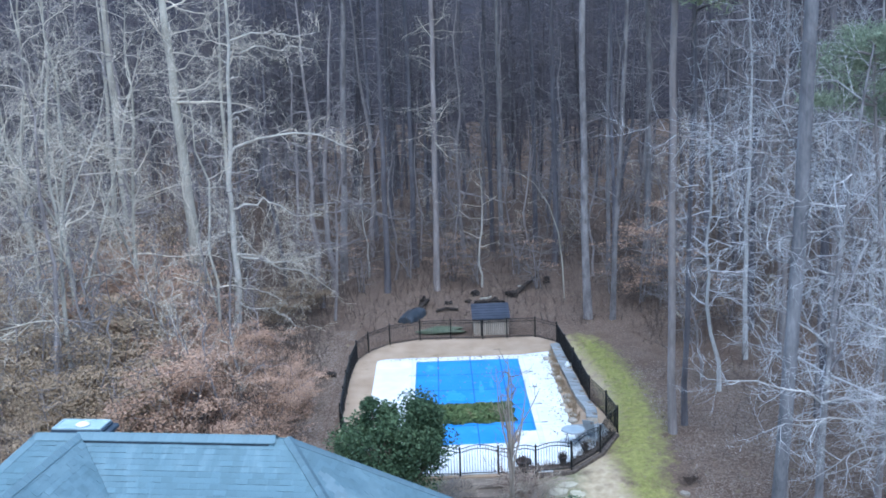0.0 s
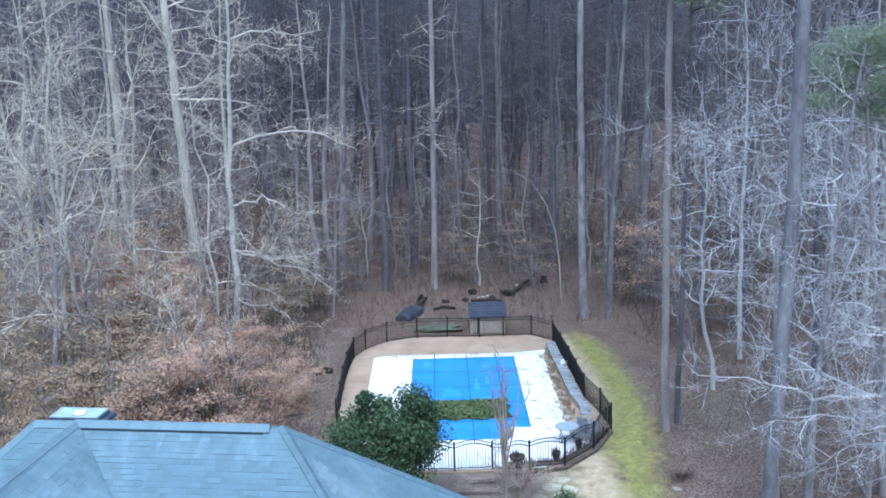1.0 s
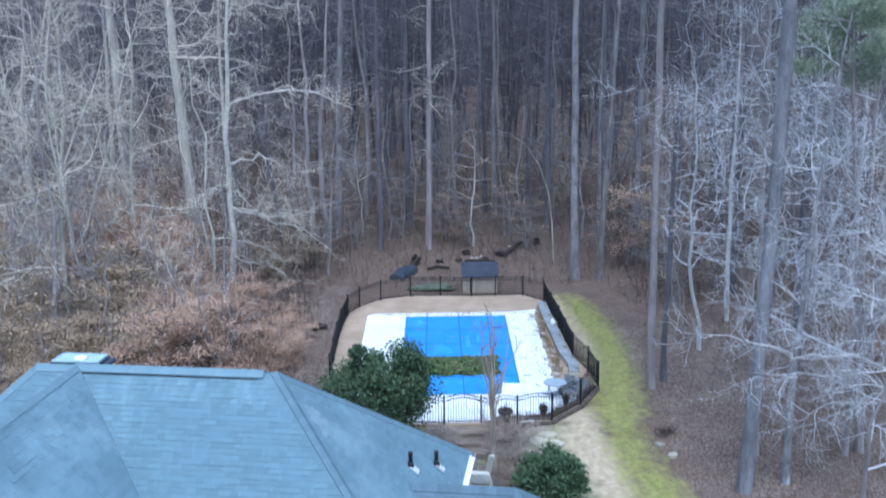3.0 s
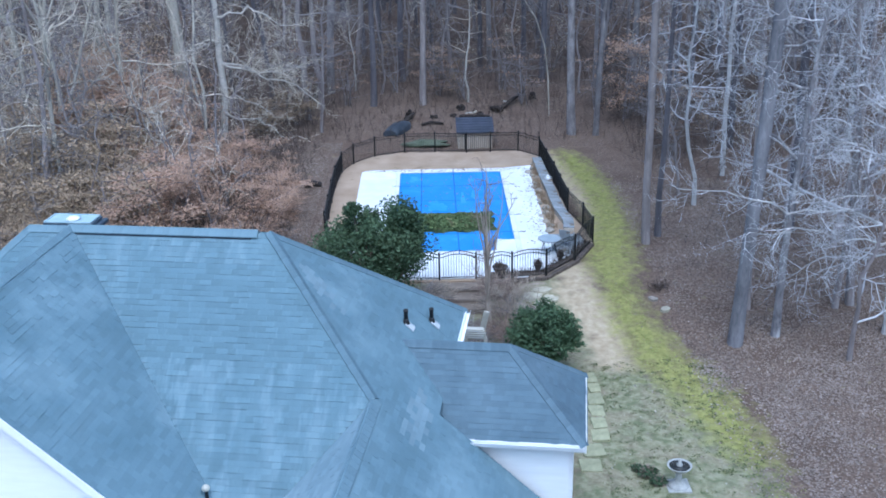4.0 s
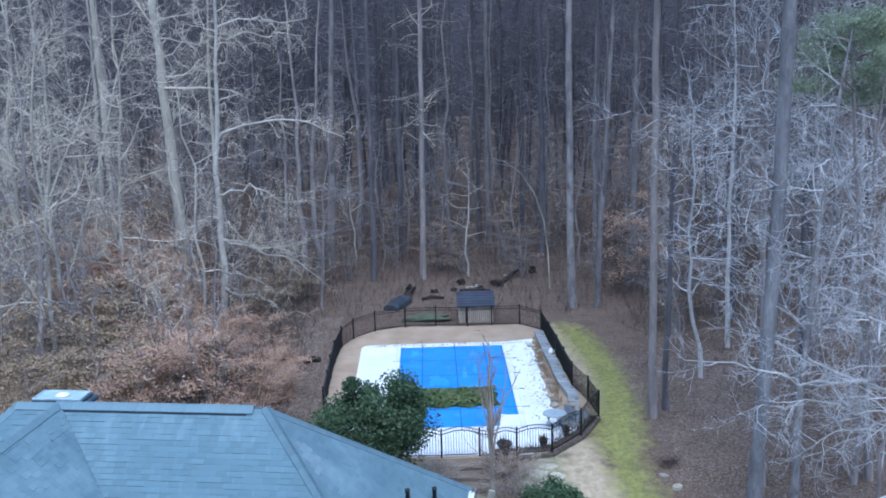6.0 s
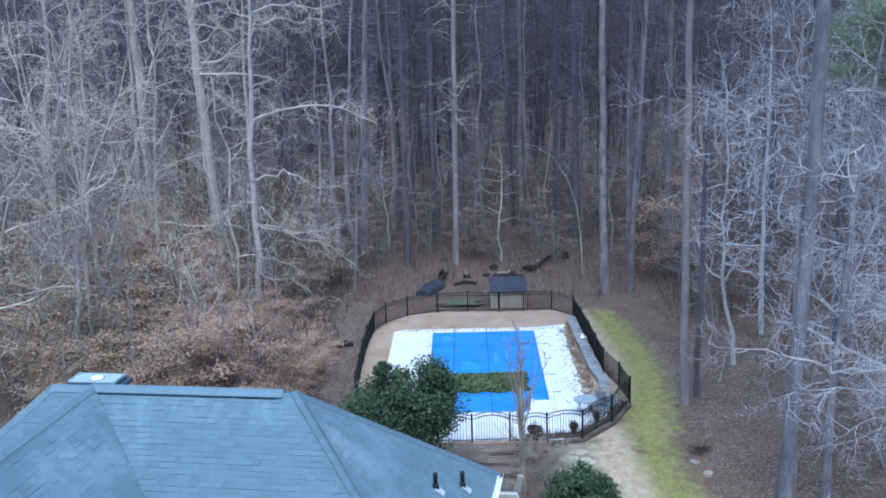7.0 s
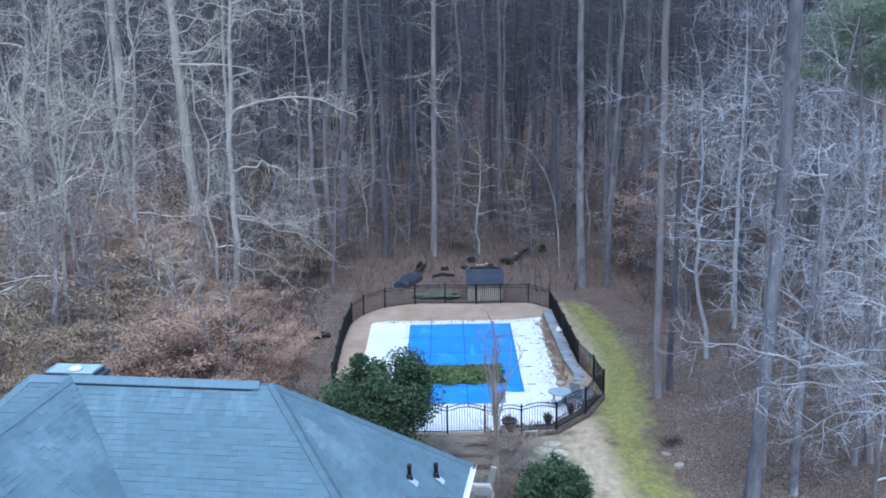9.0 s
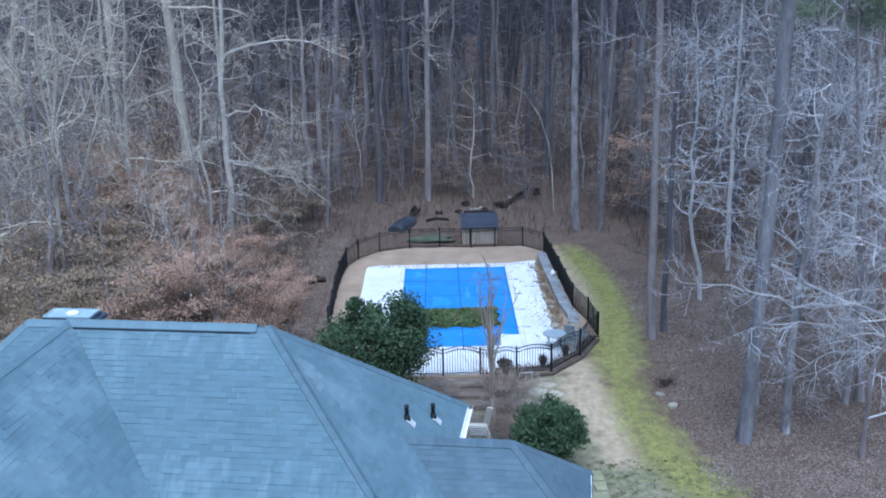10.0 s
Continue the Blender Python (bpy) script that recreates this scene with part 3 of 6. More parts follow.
def build_fence():
    fence = hold("pool_fence", pose(0, 0, 0), "black aluminium picket fence round the pool terrace", "fence")
    n = len(FENCE)
    for i in range(n):
        a, b = FENCE[i], FENCE[(i + 1) % n]
        fence_post(fence, *a, -0.08, 1.3)
        if i == 1:
            continue
        fence_panel(fence, a, b, 0.0, 0.14 if i in (0, 3, 4, 5, 6) else 0.0)
    gate = hold("pool_gate", pose(0, 0, 0), "closed black arched gate at the head of the garden steps", "gate")
    fence_panel(gate, (-3.47, -4.58), (-2.04, -4.55), 0.02, 0.16, "leaf")
    part("latch", box(-2.1, -4.62, 0.98, -2.0, -4.5, 1.06, 0.008), M_BLACK, gate)


build_fence()

# timber steps down from the gate
for k in range(3):
    st = hold("garden_step", pose(-2.75, -5.05 - 0.75 * k, -0.03 - 0.13 * k), "worn grey-brown timber garden step below the gate", "step", "steps below the gate")
    part("tread", box(-1.35 - 0.1 * k, -0.36, -0.75, 1.25, 0.36, -0.03, 0.02), M_SOIL, st, "packed brown soil tread")
    part("riser_board", box(-1.37 - 0.1 * k, -0.43, -0.75, 1.27, -0.363, 0.0, 0.012), M_BOARD, st, "dark weathered timber riser")

# retaining blocks under the front fence
for i in (3, 4, 5, 6):
    a, b = Vector(FENCE[i]), Vector(FENCE[i + 1])
    L = (b - a).length
    wall = hold("edging_wall", pose(a.x, a.y - 0.07, -0.55, 0, 0, math.degrees(math.atan2((b - a).y, (b - a).x))), "low dark brown stone edging below the pool fence", "edging wall", "edging below the fence")
    rng = random.Random(i)
    for row in range(3):
        s = -0.05
        while s < L - 0.1:
            w = rng.uniform(0.3, 0.5)
            w = min(w, L - s)
            part("stone", box(s + 0.008, -0.12 + rng.uniform(-0.02, 0.02), row * 0.19, s + w - 0.008, 0.1, row * 0.19 + 0.18, 0.02), M_EDGE, wall)
            s += w

# ---- house ----
ZR, SL = 8.52, 0.898
HOUSE = pose(-7.72, -21.19, 0, 0, 0, -7.97)
house = hold("house", HOUSE, "white house with a steep blue-grey shingled hip roof", "house")
UL, UH, A, B = -5.12, -6.25, 4.32, 3.05          # wing ridge, hip peak, half depth, right wing ridge
ZB = ZR - SL * B
M0 = (UL + 5.61, -5.61)
LLU0, LLU1, LLE, LLV, LLH, LLZ = 3.15, 5.89, 7.81, 0.15, 1.76, 5.65
LS = (LLZ - 3.98) / LLH
# every slope: name, plan outline, slope east and north, height at the plan's origin
SLOPES = [
    ("front", [(UL, 0), (0, 0), (B, -B), M0], 0.0, SL, ZR),
    ("wing_right", [(UL, 0), M0, (M0[0], -6.8), (UL, -6.8)], -SL, 0.0, ZR + SL * UL),
    ("right", [(0, 0), (A, A), (A, LLV + LLH), (A, -1.66), (7.3, -1.66), (7.3, -9.4), (B, -9.4), (B, -B)], -SL, 0.0, ZR),
    ("valley_side", [(B, -B), (B, -9.4), (M0[0], -9.4), M0], SL, 0.0, ZB - SL * B),
    ("back", [(0, 0), (UH, 0), (UH - A, A), (A, A)], 0.0, -SL, ZR),
    ("left", [(UH, 0), (UH - A, A), (UH - A, -A), ], SL, 0.0, ZR - SL * UH),
    ("front_strip", [(UH, 0), (UL, 0), (UL - A, -A), (UH - A, -A)], 0.0, SL, ZR),
    ("wing_left", [(UL, 0), (UL - A, -A), (UL - A, -6.8), (UL, -6.8)], SL, 0.0, ZR - SL * UL),
    ("sunroom_front", [(LLU0 - 0.25, LLV), (LLU1, LLV), (LLE, LLV - LLH), (4.75, LLV - LLH)], 0.0, LS, LLZ - LS * LLV),
    ("sunroom_end", [(LLU1, LLV), (LLE, LLV - LLH), (LLE, LLV + LLH)], -(LLZ - 3.98) / (LLE - LLU1), 0.0, LLZ + (LLZ - 3.98) / (LLE - LLU1) * LLU1),
    ("sunroom_back", [(LLU0 - 0.25, LLV), (LLU1, LLV), (LLE, LLV + LLH), (4.75, LLV + LLH)], 0.0, -LS, LLZ + LS * LLV),
]
roof = {}
for name, outline, gx, gy, h0 in SLOPES:
    hgt = lambda x, y, gx=gx, gy=gy, h0=h0: h0 + gx * x + gy * y
    roof[name] = part("roof_slope", prism(outline, lambda x, y: hgt(x, y) - 0.20, lambda x, y: hgt(x, y) - 0.014), M_FELT, house, "blue-grey asphalt shingle roof slope")


def cap_mesh(width, drop, step, material):
    """One bent cap shingle, lying along x from its upper end."""
    bm = bmesh.new()
    rows = []
    for x, up in ((0.0, 0.0), (step * 1.25, 0.008)):
        top = [bm.verts.new((x, sx * width, up + (0.012 if sx == 0 else -drop * width))) for sx in (-1, 0, 1)]
        low = [bm.verts.new(v.co - Vector((0, 0, 0.02))) for v in top]
        rows.append((top, low))
    (t0, l0), (t1, l1) = rows
    for k in (0, 1):
        bm.faces.new((t0[k], t1[k], t1[k + 1], t0[k + 1]))
        bm.faces.new((t1[k], l1[k], l1[k + 1], t1[k + 1]))
    bm.faces.new((t0[0], l0[0], l1[0], t1[0]))
    bm.faces.new((t0[2], t1[2], l1[2], l0[2]))
    bmesh.ops.recalc_face_normals(bm, faces=bm.faces[:])
    me = bpy.data.meshes.new("cap_shingle")
    bm.to_mesh(me)
    bm.free()
    me.materials.append(material)
    return me


def cap_run(p, q, width, drop, lift, material, step=0.2):
    """A row of overlapping cap shingles from p to q, each a piece of its own."""
    p, q = Vector(p), Vector(q)
    d = q - p
    n = max(1, int(d.length / step))
    step = d.length / n
    d.normalize()
    side = Vector((0, 0, 1)).cross(d).normalized()
    m = Matrix((-d, -side, d.cross(side))).transposed().to_4x4()
    run = new("ridge_cap", None)
    run.parent = house
    tagged(run, "overlapping ridge cap shingles")
    me = cap_mesh(width, drop, step, material)
    for i in range(n):
        m.translation = p + d * step * (i + 1) + Vector((0, 0, lift))
        put("cap_shingle", me, run, "", m)


zeave = ZR - SL * A
# the main ridge carries a raised vent under its caps
part("ridge_vent", box(UL + 0.05, -0.155, ZR - 0.19, -0.45, 0.155, ZR - 0.085, 0.006), M_VENT, house, "dark raised ridge vent")
RIDGES = [((-0.35, 0, ZR), (UL - 0.1, 0, ZR), 0.17, 0.75, 0.055), ((UL, 0, ZR), (UH, 0, ZR), 0.15, 0.85, 0.02), ((UL - 0.04, -6.85, ZR), (UL - 0.04, 0, ZR), 0.125, 0.8, 0.045),
          ((B, -9.4, ZB), (B, -B, ZB), 0.16, 0.85, 0.02), ((A, A, zeave), (0, 0, ZR), 0.15, 0.6, 0.02), ((B, -B, ZB), (0, 0, ZR), 0.12, 0.6, 0.045),
          ((UH - A, A, zeave), (UH, 0, ZR), 0.15, 0.6, 0.02), ((UH - A, -A, zeave), (UH, 0, ZR), 0.15, 0.6, 0.02),
          ((LLU0, LLV, LLZ), (LLU1, LLV, LLZ), 0.15, 0.9, 0.02), ((LLE, LLV - LLH, 3.98), (LLU1, LLV, LLZ), 0.13, 0.6, 0.02), ((LLE, LLV + LLH, 3.98), (LLU1, LLV, LLZ), 0.13, 0.6, 0.02)]
for k, (p, q, w, drop, lift) in enumerate(RIDGES):
    cap_run(p, q, w, drop, lift, M_CAP_DARK if k > 7 else M_CAP_HIP if k in (4, 5) else M_CAP)

# walls under the eaves; the gable end and sunroom are white siding
def wall_run(outline_low, z0, tops, name="wall"):
    """A wall slab 0.2 thick between two plan points, with its own top profile."""
    (x0, y0), (x1, y1) = outline_low
    d = Vector((x1 - x0, y1 - y0, 0))
    L = d.length
    n = Vector((-d.y, d.x, 0)).normalized() * 0.1
    bm = bmesh.new()
    for s in (1, -1):
        pts = [(x0, y0, z0)] + [(x0 + d.x * t, y0 + d.y * t, z) for t, z in tops] + [(x1, y1, z0)]
        bm.faces.new([bm.verts.new(Vector(p) + n * s) for p in pts])
    bm.verts.ensure_lookup_table()
    k = len(tops) + 2
    for i in range(k):
        bm.faces.new((bm.verts[i], bm.verts[(i + 1) % k], bm.verts[k + (i + 1) % k], bm.verts[k + i]))
    bmesh.ops.recalc_face_normals(bm, faces=bm.faces[:])
    return part(name, bm, M_SIDING, house, "white horizontal siding wall")


G0 = -1.05
wall_run(((UH - A + 0.4, A - 0.4), (A - 0.4, A - 0.4)), G0, [(0, zeave + 0.1), (1, zeave + 0.1)])
wall_run(((UH - A + 0.4, -A), (UH - A + 0.4, A - 0.5)), G0, [(0, zeave + 0.1), (1, zeave + 0.1)])
wall_run(((A - 0.4, -1.3), (A - 0.4, A - 0.5)), G0, [(0, zeave + 0.1), (1, zeave + 0.1)])
wl, wr = UL - A + 0.4, M0[0] - 0.3
wall_run(((wl, -6.5), (wr, -6.5)), G0, [(0, ZR - SL * (UL - wl) - 0.22), ((UL - wl) / (wr - wl), ZR - 0.22), (1, ZR - SL * (wr - UL) - 0.22)])
wall_run(((wl, -6.4), (wl, -A)), G0, [(0, ZR - SL * (UL - wl) - 0.25), (1, ZR - SL * (UL - wl) - 0.25)])
wall_run(((M0[0] + 0.2, -9.1), (6.9, -9.1)), G0, [(0, ZB - SL * (B - M0[0] - 0.2) - 0.22), ((B - M0[0] - 0.2) / (6.7 - M0[0]), ZB - 0.22), (1, ZR - SL * 6.9 - 0.22)])
wall_run(((M0[0] + 0.2, -9.0), (M0[0] + 0.2, -6.6)), G0, [(0, 3.2), (1, 3.2)])
wall_run(((6.9, -9.0), (6.9, -1.6)), G0, [(0, ZR - SL * 6.9 - 0.25), (1, ZR - SL * 6.9 - 0.25)])
wall_run(((4.0, -1.3), (7.45, -1.3)), G0, [(0, 4.0), (1, 4.0)])
wall_run(((7.45, -1.2), (7.45, 1.5)), G0, [(0, 4.0), (1, 4.0)])
wall_run(((4.0, 1.6), (7.35, 1.6)), G0, [(0, 4.0), (1, 4.0)])

# white fascia boards and gutters
def fascia(p, q, h=0.2, t=0.03):
    p, q = Vector(p), Vector(q)
    d = (q - p).normalized()
    n = Vector((d.y, -d.x, 0)).normalized() * t
    bm = bmesh.new()
    v = [bm.verts.new(p + o) for o in (Vector(), n, n - Vector((0, 0, h)), -Vector((0, 0, h)))] + [bm.verts.new(q + o) for o in (Vector(), n, n - Vector((0, 0, h)), -Vector((0, 0, h)))]
    for f in ((0, 1, 2, 3), (7, 6, 5, 4), (0, 4, 5, 1), (1, 5, 6, 2), (2, 6, 7, 3), (3, 7, 4, 0)):
        bm.faces.new([v[i] for i in f])
    bmesh.ops.recalc_face_normals(bm, faces=bm.faces[:])
    return part("fascia", bm, M_WHITE, house, "white painted fascia board")


def gutter(p, q):
    p, q = Vector(p), Vector(q)
    d = (q - p).normalized()
    out = Vector((d.y, -d.x, 0)).normalized()
    sec = [(0.0, 0.0), (0.0, -0.11), (0.09, -0.11), (0.125, 0.0), (0.115, 0.0), (0.085, -0.1), (0.01, -0.1), (0.01, 0.0)]
    bm = bmesh.new()
    a = [bm.verts.new(p + out * x + Vector((0, 0, z))) for x, z in sec]
    b = [bm.verts.new(q + out * x + Vector((0, 0, z))) for x, z in sec]
    for i in range(8):
        bm.faces.new((a[i], a[(i + 1) % 8], b[(i + 1) % 8], b[i]))
    bmesh.ops.recalc_face_normals(bm, faces=bm.faces[:])
    return part("gutter", bm, M_WHITE, house, "white half-box gutter")


fascia((4.72, LLV - LLH - 0.005, 3.96), (LLE + 0.03, LLV - LLH - 0.005, 3.96), 0.2)
fascia((LLE + 0.005, LLV - LLH, 3.96), (LLE + 0.005, LLV + LLH, 3.96), 0.2)
gutter((4.72, LLV - LLH - 0.04, 3.955), (LLE - 0.02, LLV - LLH - 0.04, 3.955))
part("soffit", box(4.9, LLV - LLH, 3.74, 7.8, -1.42, 3.765), M_WHITE, house, "white soffit")
fascia((A + 0.005, 2.0, zeave - 0.01), (A + 0.005, A, zeave - 0.01), 0.22)
gutter((A + 0.04, 2.0, zeave - 0.02), (A + 0.04, A, zeave - 0.02))
fascia((A, A + 0.005, zeave - 0.01), (UH - A, A + 0.005, zeave - 0.01), 0.22)
for sgn, u1 in ((1, M0[0] - 0.02), (-1, UL - A)):
    fascia((UL, -6.81, ZR - 0.01) if sgn > 0 else (u1, -6.81, ZR - SL * A - 0.01), (u1, -6.81, ZR - SL * (u1 - UL) - 0.01) if sgn > 0 else (UL, -6.81, ZR - 0.01), 0.22)
fascia((7.305, -9.4, ZR - SL * 7.3), (7.305, -1.72, ZR - SL * 7.3), 0.2)

# plumbing vents with pale flashing plates
for u, v in ((3.13, 1.0), (3.64, 2.12)):
    z = ZR - SL * u
    vent = new("vent", None)
    vent.parent = house
    vent.matrix_local = pose(u, v, z)
    tagged(vent, "black plumbing vent pipe with a pale flashing plate")
    bm = lathe([(0.055, -0.1), (0.055, 0.33), (0.065, 0.34), (0.065, 0.40), (0.035, 0.40), (0.035, 0.2)], 12)
    part("pipe", bm, M_PIPE, vent)
    bm = lathe([(0.10, 0.0), (0.075, 0.10), (0.06, 0.14)], 12)
    part("collar", bm, M_PIPE, vent, "black rubber collar")
    bm = box(-0.02, -0.13, -0.012, 0.26, 0.13, 0.012, 0.004)
    bmesh.ops.rotate(bm, verts=bm.verts[:], matrix=Matrix.Rotation(math.atan(SL), 3, "Y"))
    bmesh.ops.translate(bm, verts=bm.verts[:], vec=(0.02, 0, 0.02))
    part("flashing", bm, M_LEAD, vent, "pale metal flashing plate")

# the tall flue near the valley
flue = new("valley_vent", None)
flue.parent = house
flue.matrix_local = pose(-0.35, -4.95, ZR - SL * 4.9)
tagged(flue, "slim dark vent pipe with a pale curled cap")
part("pipe", lathe([(0.04, -0.15), (0.04, 0.28), (0.045, 0.30)], 10), M_PIPE, flue)
part("cap", lathe([(0.05, 0.28), (0.09, 0.32), (0.085, 0.38), (0.04, 0.42), (0.01, 0.425)], 12, 0.08), M_CUSHION, flue, "pale curled cap")

# chimney behind the ridge
chim = new("chimney", None)
chim.parent = house
chim.matrix_local = pose(-5.72, 1.25, 0)
tagged(chim, "dark metal-clad chimney with a light blue-grey lid")
part("stack", box(-0.70, -0.40, 5.8, 0.62, 0.44, 8.06, 0.02), M_CHIM, chim)
part("skirt", box(-0.82, -0.46, 8.02, 0.74, 0.50, 8.14, 0.03), M_CHIM, chim, "dark flared skirt")
part("chase_top", box(-0.74, -0.26, 8.14, 0.62, 0.40, 8.225, 0.015), M_CHIM, chim)
lid = part("lid", box(-0.66, -0.24, 8.225, 0.54, 0.36, 8.245, 0.006), M_LID, chim, "light blue-grey metal lid")
for x0, y0, x1, y1 in ((-0.70, -0.265, 0.58, -0.244), (-0.70, 0.364, 0.58, 0.385), (-0.70, -0.242, -0.664, 0.362), (0.544, -0.242, 0.58, 0.362)):
    part("rim", box(x0, y0, 8.225, x1, y1, 8.27, 0.006), M_LID, lid, "low folded metal rim")
cap = part("flue_cap", lathe([(0.15, 0.0), (0.19, 0.03), (0.13, 0.07), (0.03, 0.09)], 16), M_WHITE, chim, "white flue cap")
cap.location = (0.0, 0.0, 8.245)

# driveway in front of the gable
part("driveway", prism([(-18, -40), (-8.3, -40), (-9.2, -28.4), (-17, -26.5)], lambda x, y: gh(x, y) - 0.2, lambda x, y: gh(x, y) + 0.03), M_DRIVE, None, "pale concrete driveway before the house", category="driveway", kind="structure")


# ---- things by the pool ----
def lump(seed, r, squash=0.6, detail=2, rough=0.25):
    rng = random.Random(seed)
    bm = bmesh.new()
    bmesh.ops.create_icosphere(bm, subdivisions=detail, radius=r)
    off = Vector((rng.uniform(0, 50), rng.uniform(0, 50), rng.uniform(0, 50)))
    for v in bm.verts:
        v.co *= 1 + rough * noise.noise(v.co / r * 1.3 + off)
        v.co.z *= squash
    for f in bm.faces:
        f.smooth = False
    return bm


# seat wall beside the right-hand fence: a run of capped blocks
WALL = [(2.22, 12.2), (2.25, 10.4), (2.3, 8.6), (2.38, 6.8), (2.42, 5.0), (2.5, 3.4), (2.72, 1.9), (2.62, 0.75)]
for a, b in zip(WALL, WALL[1:]):
    a, b = Vector(a), Vector(b)
    L = (b - a).length
    w = hold("seat_wall", pose(a.x, a.y, 0, 0, 0, math.degrees(math.atan2((b - a).y, (b - a).x))), "low grey stone seat wall beside the pool fence", "garden wall", "seat wall beside the fence")
    part("core", box(0, -0.24, -0.02, L, 0.24, 0.22, 0.02), M_STONE, w, "rough stone core")
    n = 3
    for i in range(n):
        part("cap_stone", box(L * i / n + 0.006, -0.27, 0.22, L * (i + 1) / n - 0.006, 0.25, 0.29, 0.015), M_WALLCAP, w)

rng = random.Random(11)
for i in range(17):
    y = 0.9 + i * 0.66 + rng.uniform(-0.15, 0.15)
    x = 1.72 + 0.12 * math.sin(i * 1.7) + rng.uniform(-0.08, 0.08)
    r = rng.uniform(0.12, 0.23)
    ob = part("boulder", lump(i, r, 0.65), M_STONE, None, "rough brown boulder edging the planting bed", category="boulder", group="boulders by the deck")
    ob.location = (x, y, r * 0.35)
# dry perennials between the boulders and the wall
prng = np.random.default_rng(4)
t = Tubes()
for i in range(9):
    y = 1.6 + i * 1.15
    x = 1.9 + 0.1 * math.sin(i)
    for k in range(60):
        a, l = prng.uniform(0, 6.28), prng.uniform(0.15, 0.4)
        s = prng.uniform(0.1, 0.6)
        p = np.array([x + prng.normal(0, 0.12), y + prng.normal(0, 0.3), 0.0])
        e = p + np.array([math.cos(a) * s * l, math.sin(a) * s * l, l])
        t.add([p, (p + e) / 2 + prng.normal(0, 0.02, 3), e], [0.012, 0.01, 0.004])
put("dry_planting", t.mesh("dry_planting", M_OLIVE), None, "dry brown perennial stems in the planting bed", category="plants", kind="stuff")


def brush(seed, x, y, h, n, mat, label):
    """An arching bare shrub: many thin stems from one root."""
    q = np.random.default_rng(seed)
    t = Tubes()
    for k in range(int(n * 1.5)):
        a = q.uniform(0, 6.28)
        p = np.array([q.normal(0, 0.12), q.normal(0, 0.12), -0.05])
        d = np.array([math.cos(a) * 0.7, math.sin(a) * 0.7, 1.0])
        pts = [p]
        l = h * q.uniform(0.7, 1.4)
        for i in range(5):
            d = d + np.array([q.normal(0, 0.1), q.normal(0, 0.1), -0.22])
            d = d / np.linalg.norm(d)
            p = p + d * l / 5
            pts.append(p)
        t.add(pts, [0.014, 0.012, 0.011, 0.009, 0.007, 0.004], 4)
        for j in range(3):
            b = pts[2 + j]
            e = b + q.normal(0, 0.16, 3) + np.array([0, 0, 0.12])
            t.add([b, (b + e) / 2, e], [0.007, 0.006, 0.003], 3)
    th = hold("bare_shrub", pose(x, y, gh(x, y)), label, "shrub", "bare shrubs by the steps")
    put("branchwork", t.mesh("branchwork", mat), th, kind="stuff")


brush(1, -0.75, -6.0, 1.5, 60, M_SHEDWALL, "bare arching tan shrub beside the garden steps")
brush(2, -4.3, -6.3, 1.2, 60, M_TWIG, "bare brown shrub beside the garden steps")
brush(3, -0.4, -7.4, 1.2, 46, M_TWIG, "small bare brown shrub below the steps")
brush(4, -2.2, -9.6, 1.3, 60, M_TWIG, "bare brown shrub behind the house")
brush(6, -3.6, -5.9, 0.9, 70, M_SHEDWALL, "fallen tan stems over the garden steps")
brush(7, -1.2, -6.9, 1.0, 80, M_SHEDWALL, "bare tan shrub beside the garden steps")
brush(8, -2.6, -8.3, 0.9, 60, M_TWIG, "low bare brown shrub below the steps")
brush(9, -1.0, -8.6, 1.5, 110, M_STEM, "tangled bare red-brown shrub by the ornamental tree")
brush(10, -0.55, -9.4, 1.3, 100, M_STEM, "tangled bare red-brown shrub beside the evergreen")
brush(11, -1.1, -5.9, 1.2, 90, M_STEM, "bare red-brown shrub beside the gate steps")
brush(12, -5.2, -8.9, 1.3, 90, M_STEM, "bare red-brown shrub under the evergreen")
brush(5, 5.6, -5.45, 0.4, 30, M_BRUSH, "low dark brush at the wood's edge")

# round patio table
table = hold("patio_table", pose(1.42, -1.8, 0.04) @ Matrix.Diagonal((0.68, 0.68, 0.95, 1)), "round patio table with a pale frosted top", "table")
part("tabletop", lathe([(0.70, 0.69), (0.74, 0.70), (0.74, 0.72), (0.70, 0.73)], 32), M_TABLE, table, "pale frosted round top")
part("rim", lathe([(0.745, 0.69), (0.76, 0.70), (0.76, 0.72), (0.745, 0.728)], 32), M_WALLCAP, table)
for k in range(4):
    a = radians(45 + 90 * k)
    t = Tubes()
    t.add([(0.62 * math.cos(a), 0.62 * math.sin(a), 0.0), (0.5 * math.cos(a), 0.5 * math.sin(a), 0.35), (0.56 * math.cos(a), 0.56 * math.sin(a), 0.69)], [0.022] * 3, 6)
    put("leg", t.mesh("leg", M_BLACK), table)


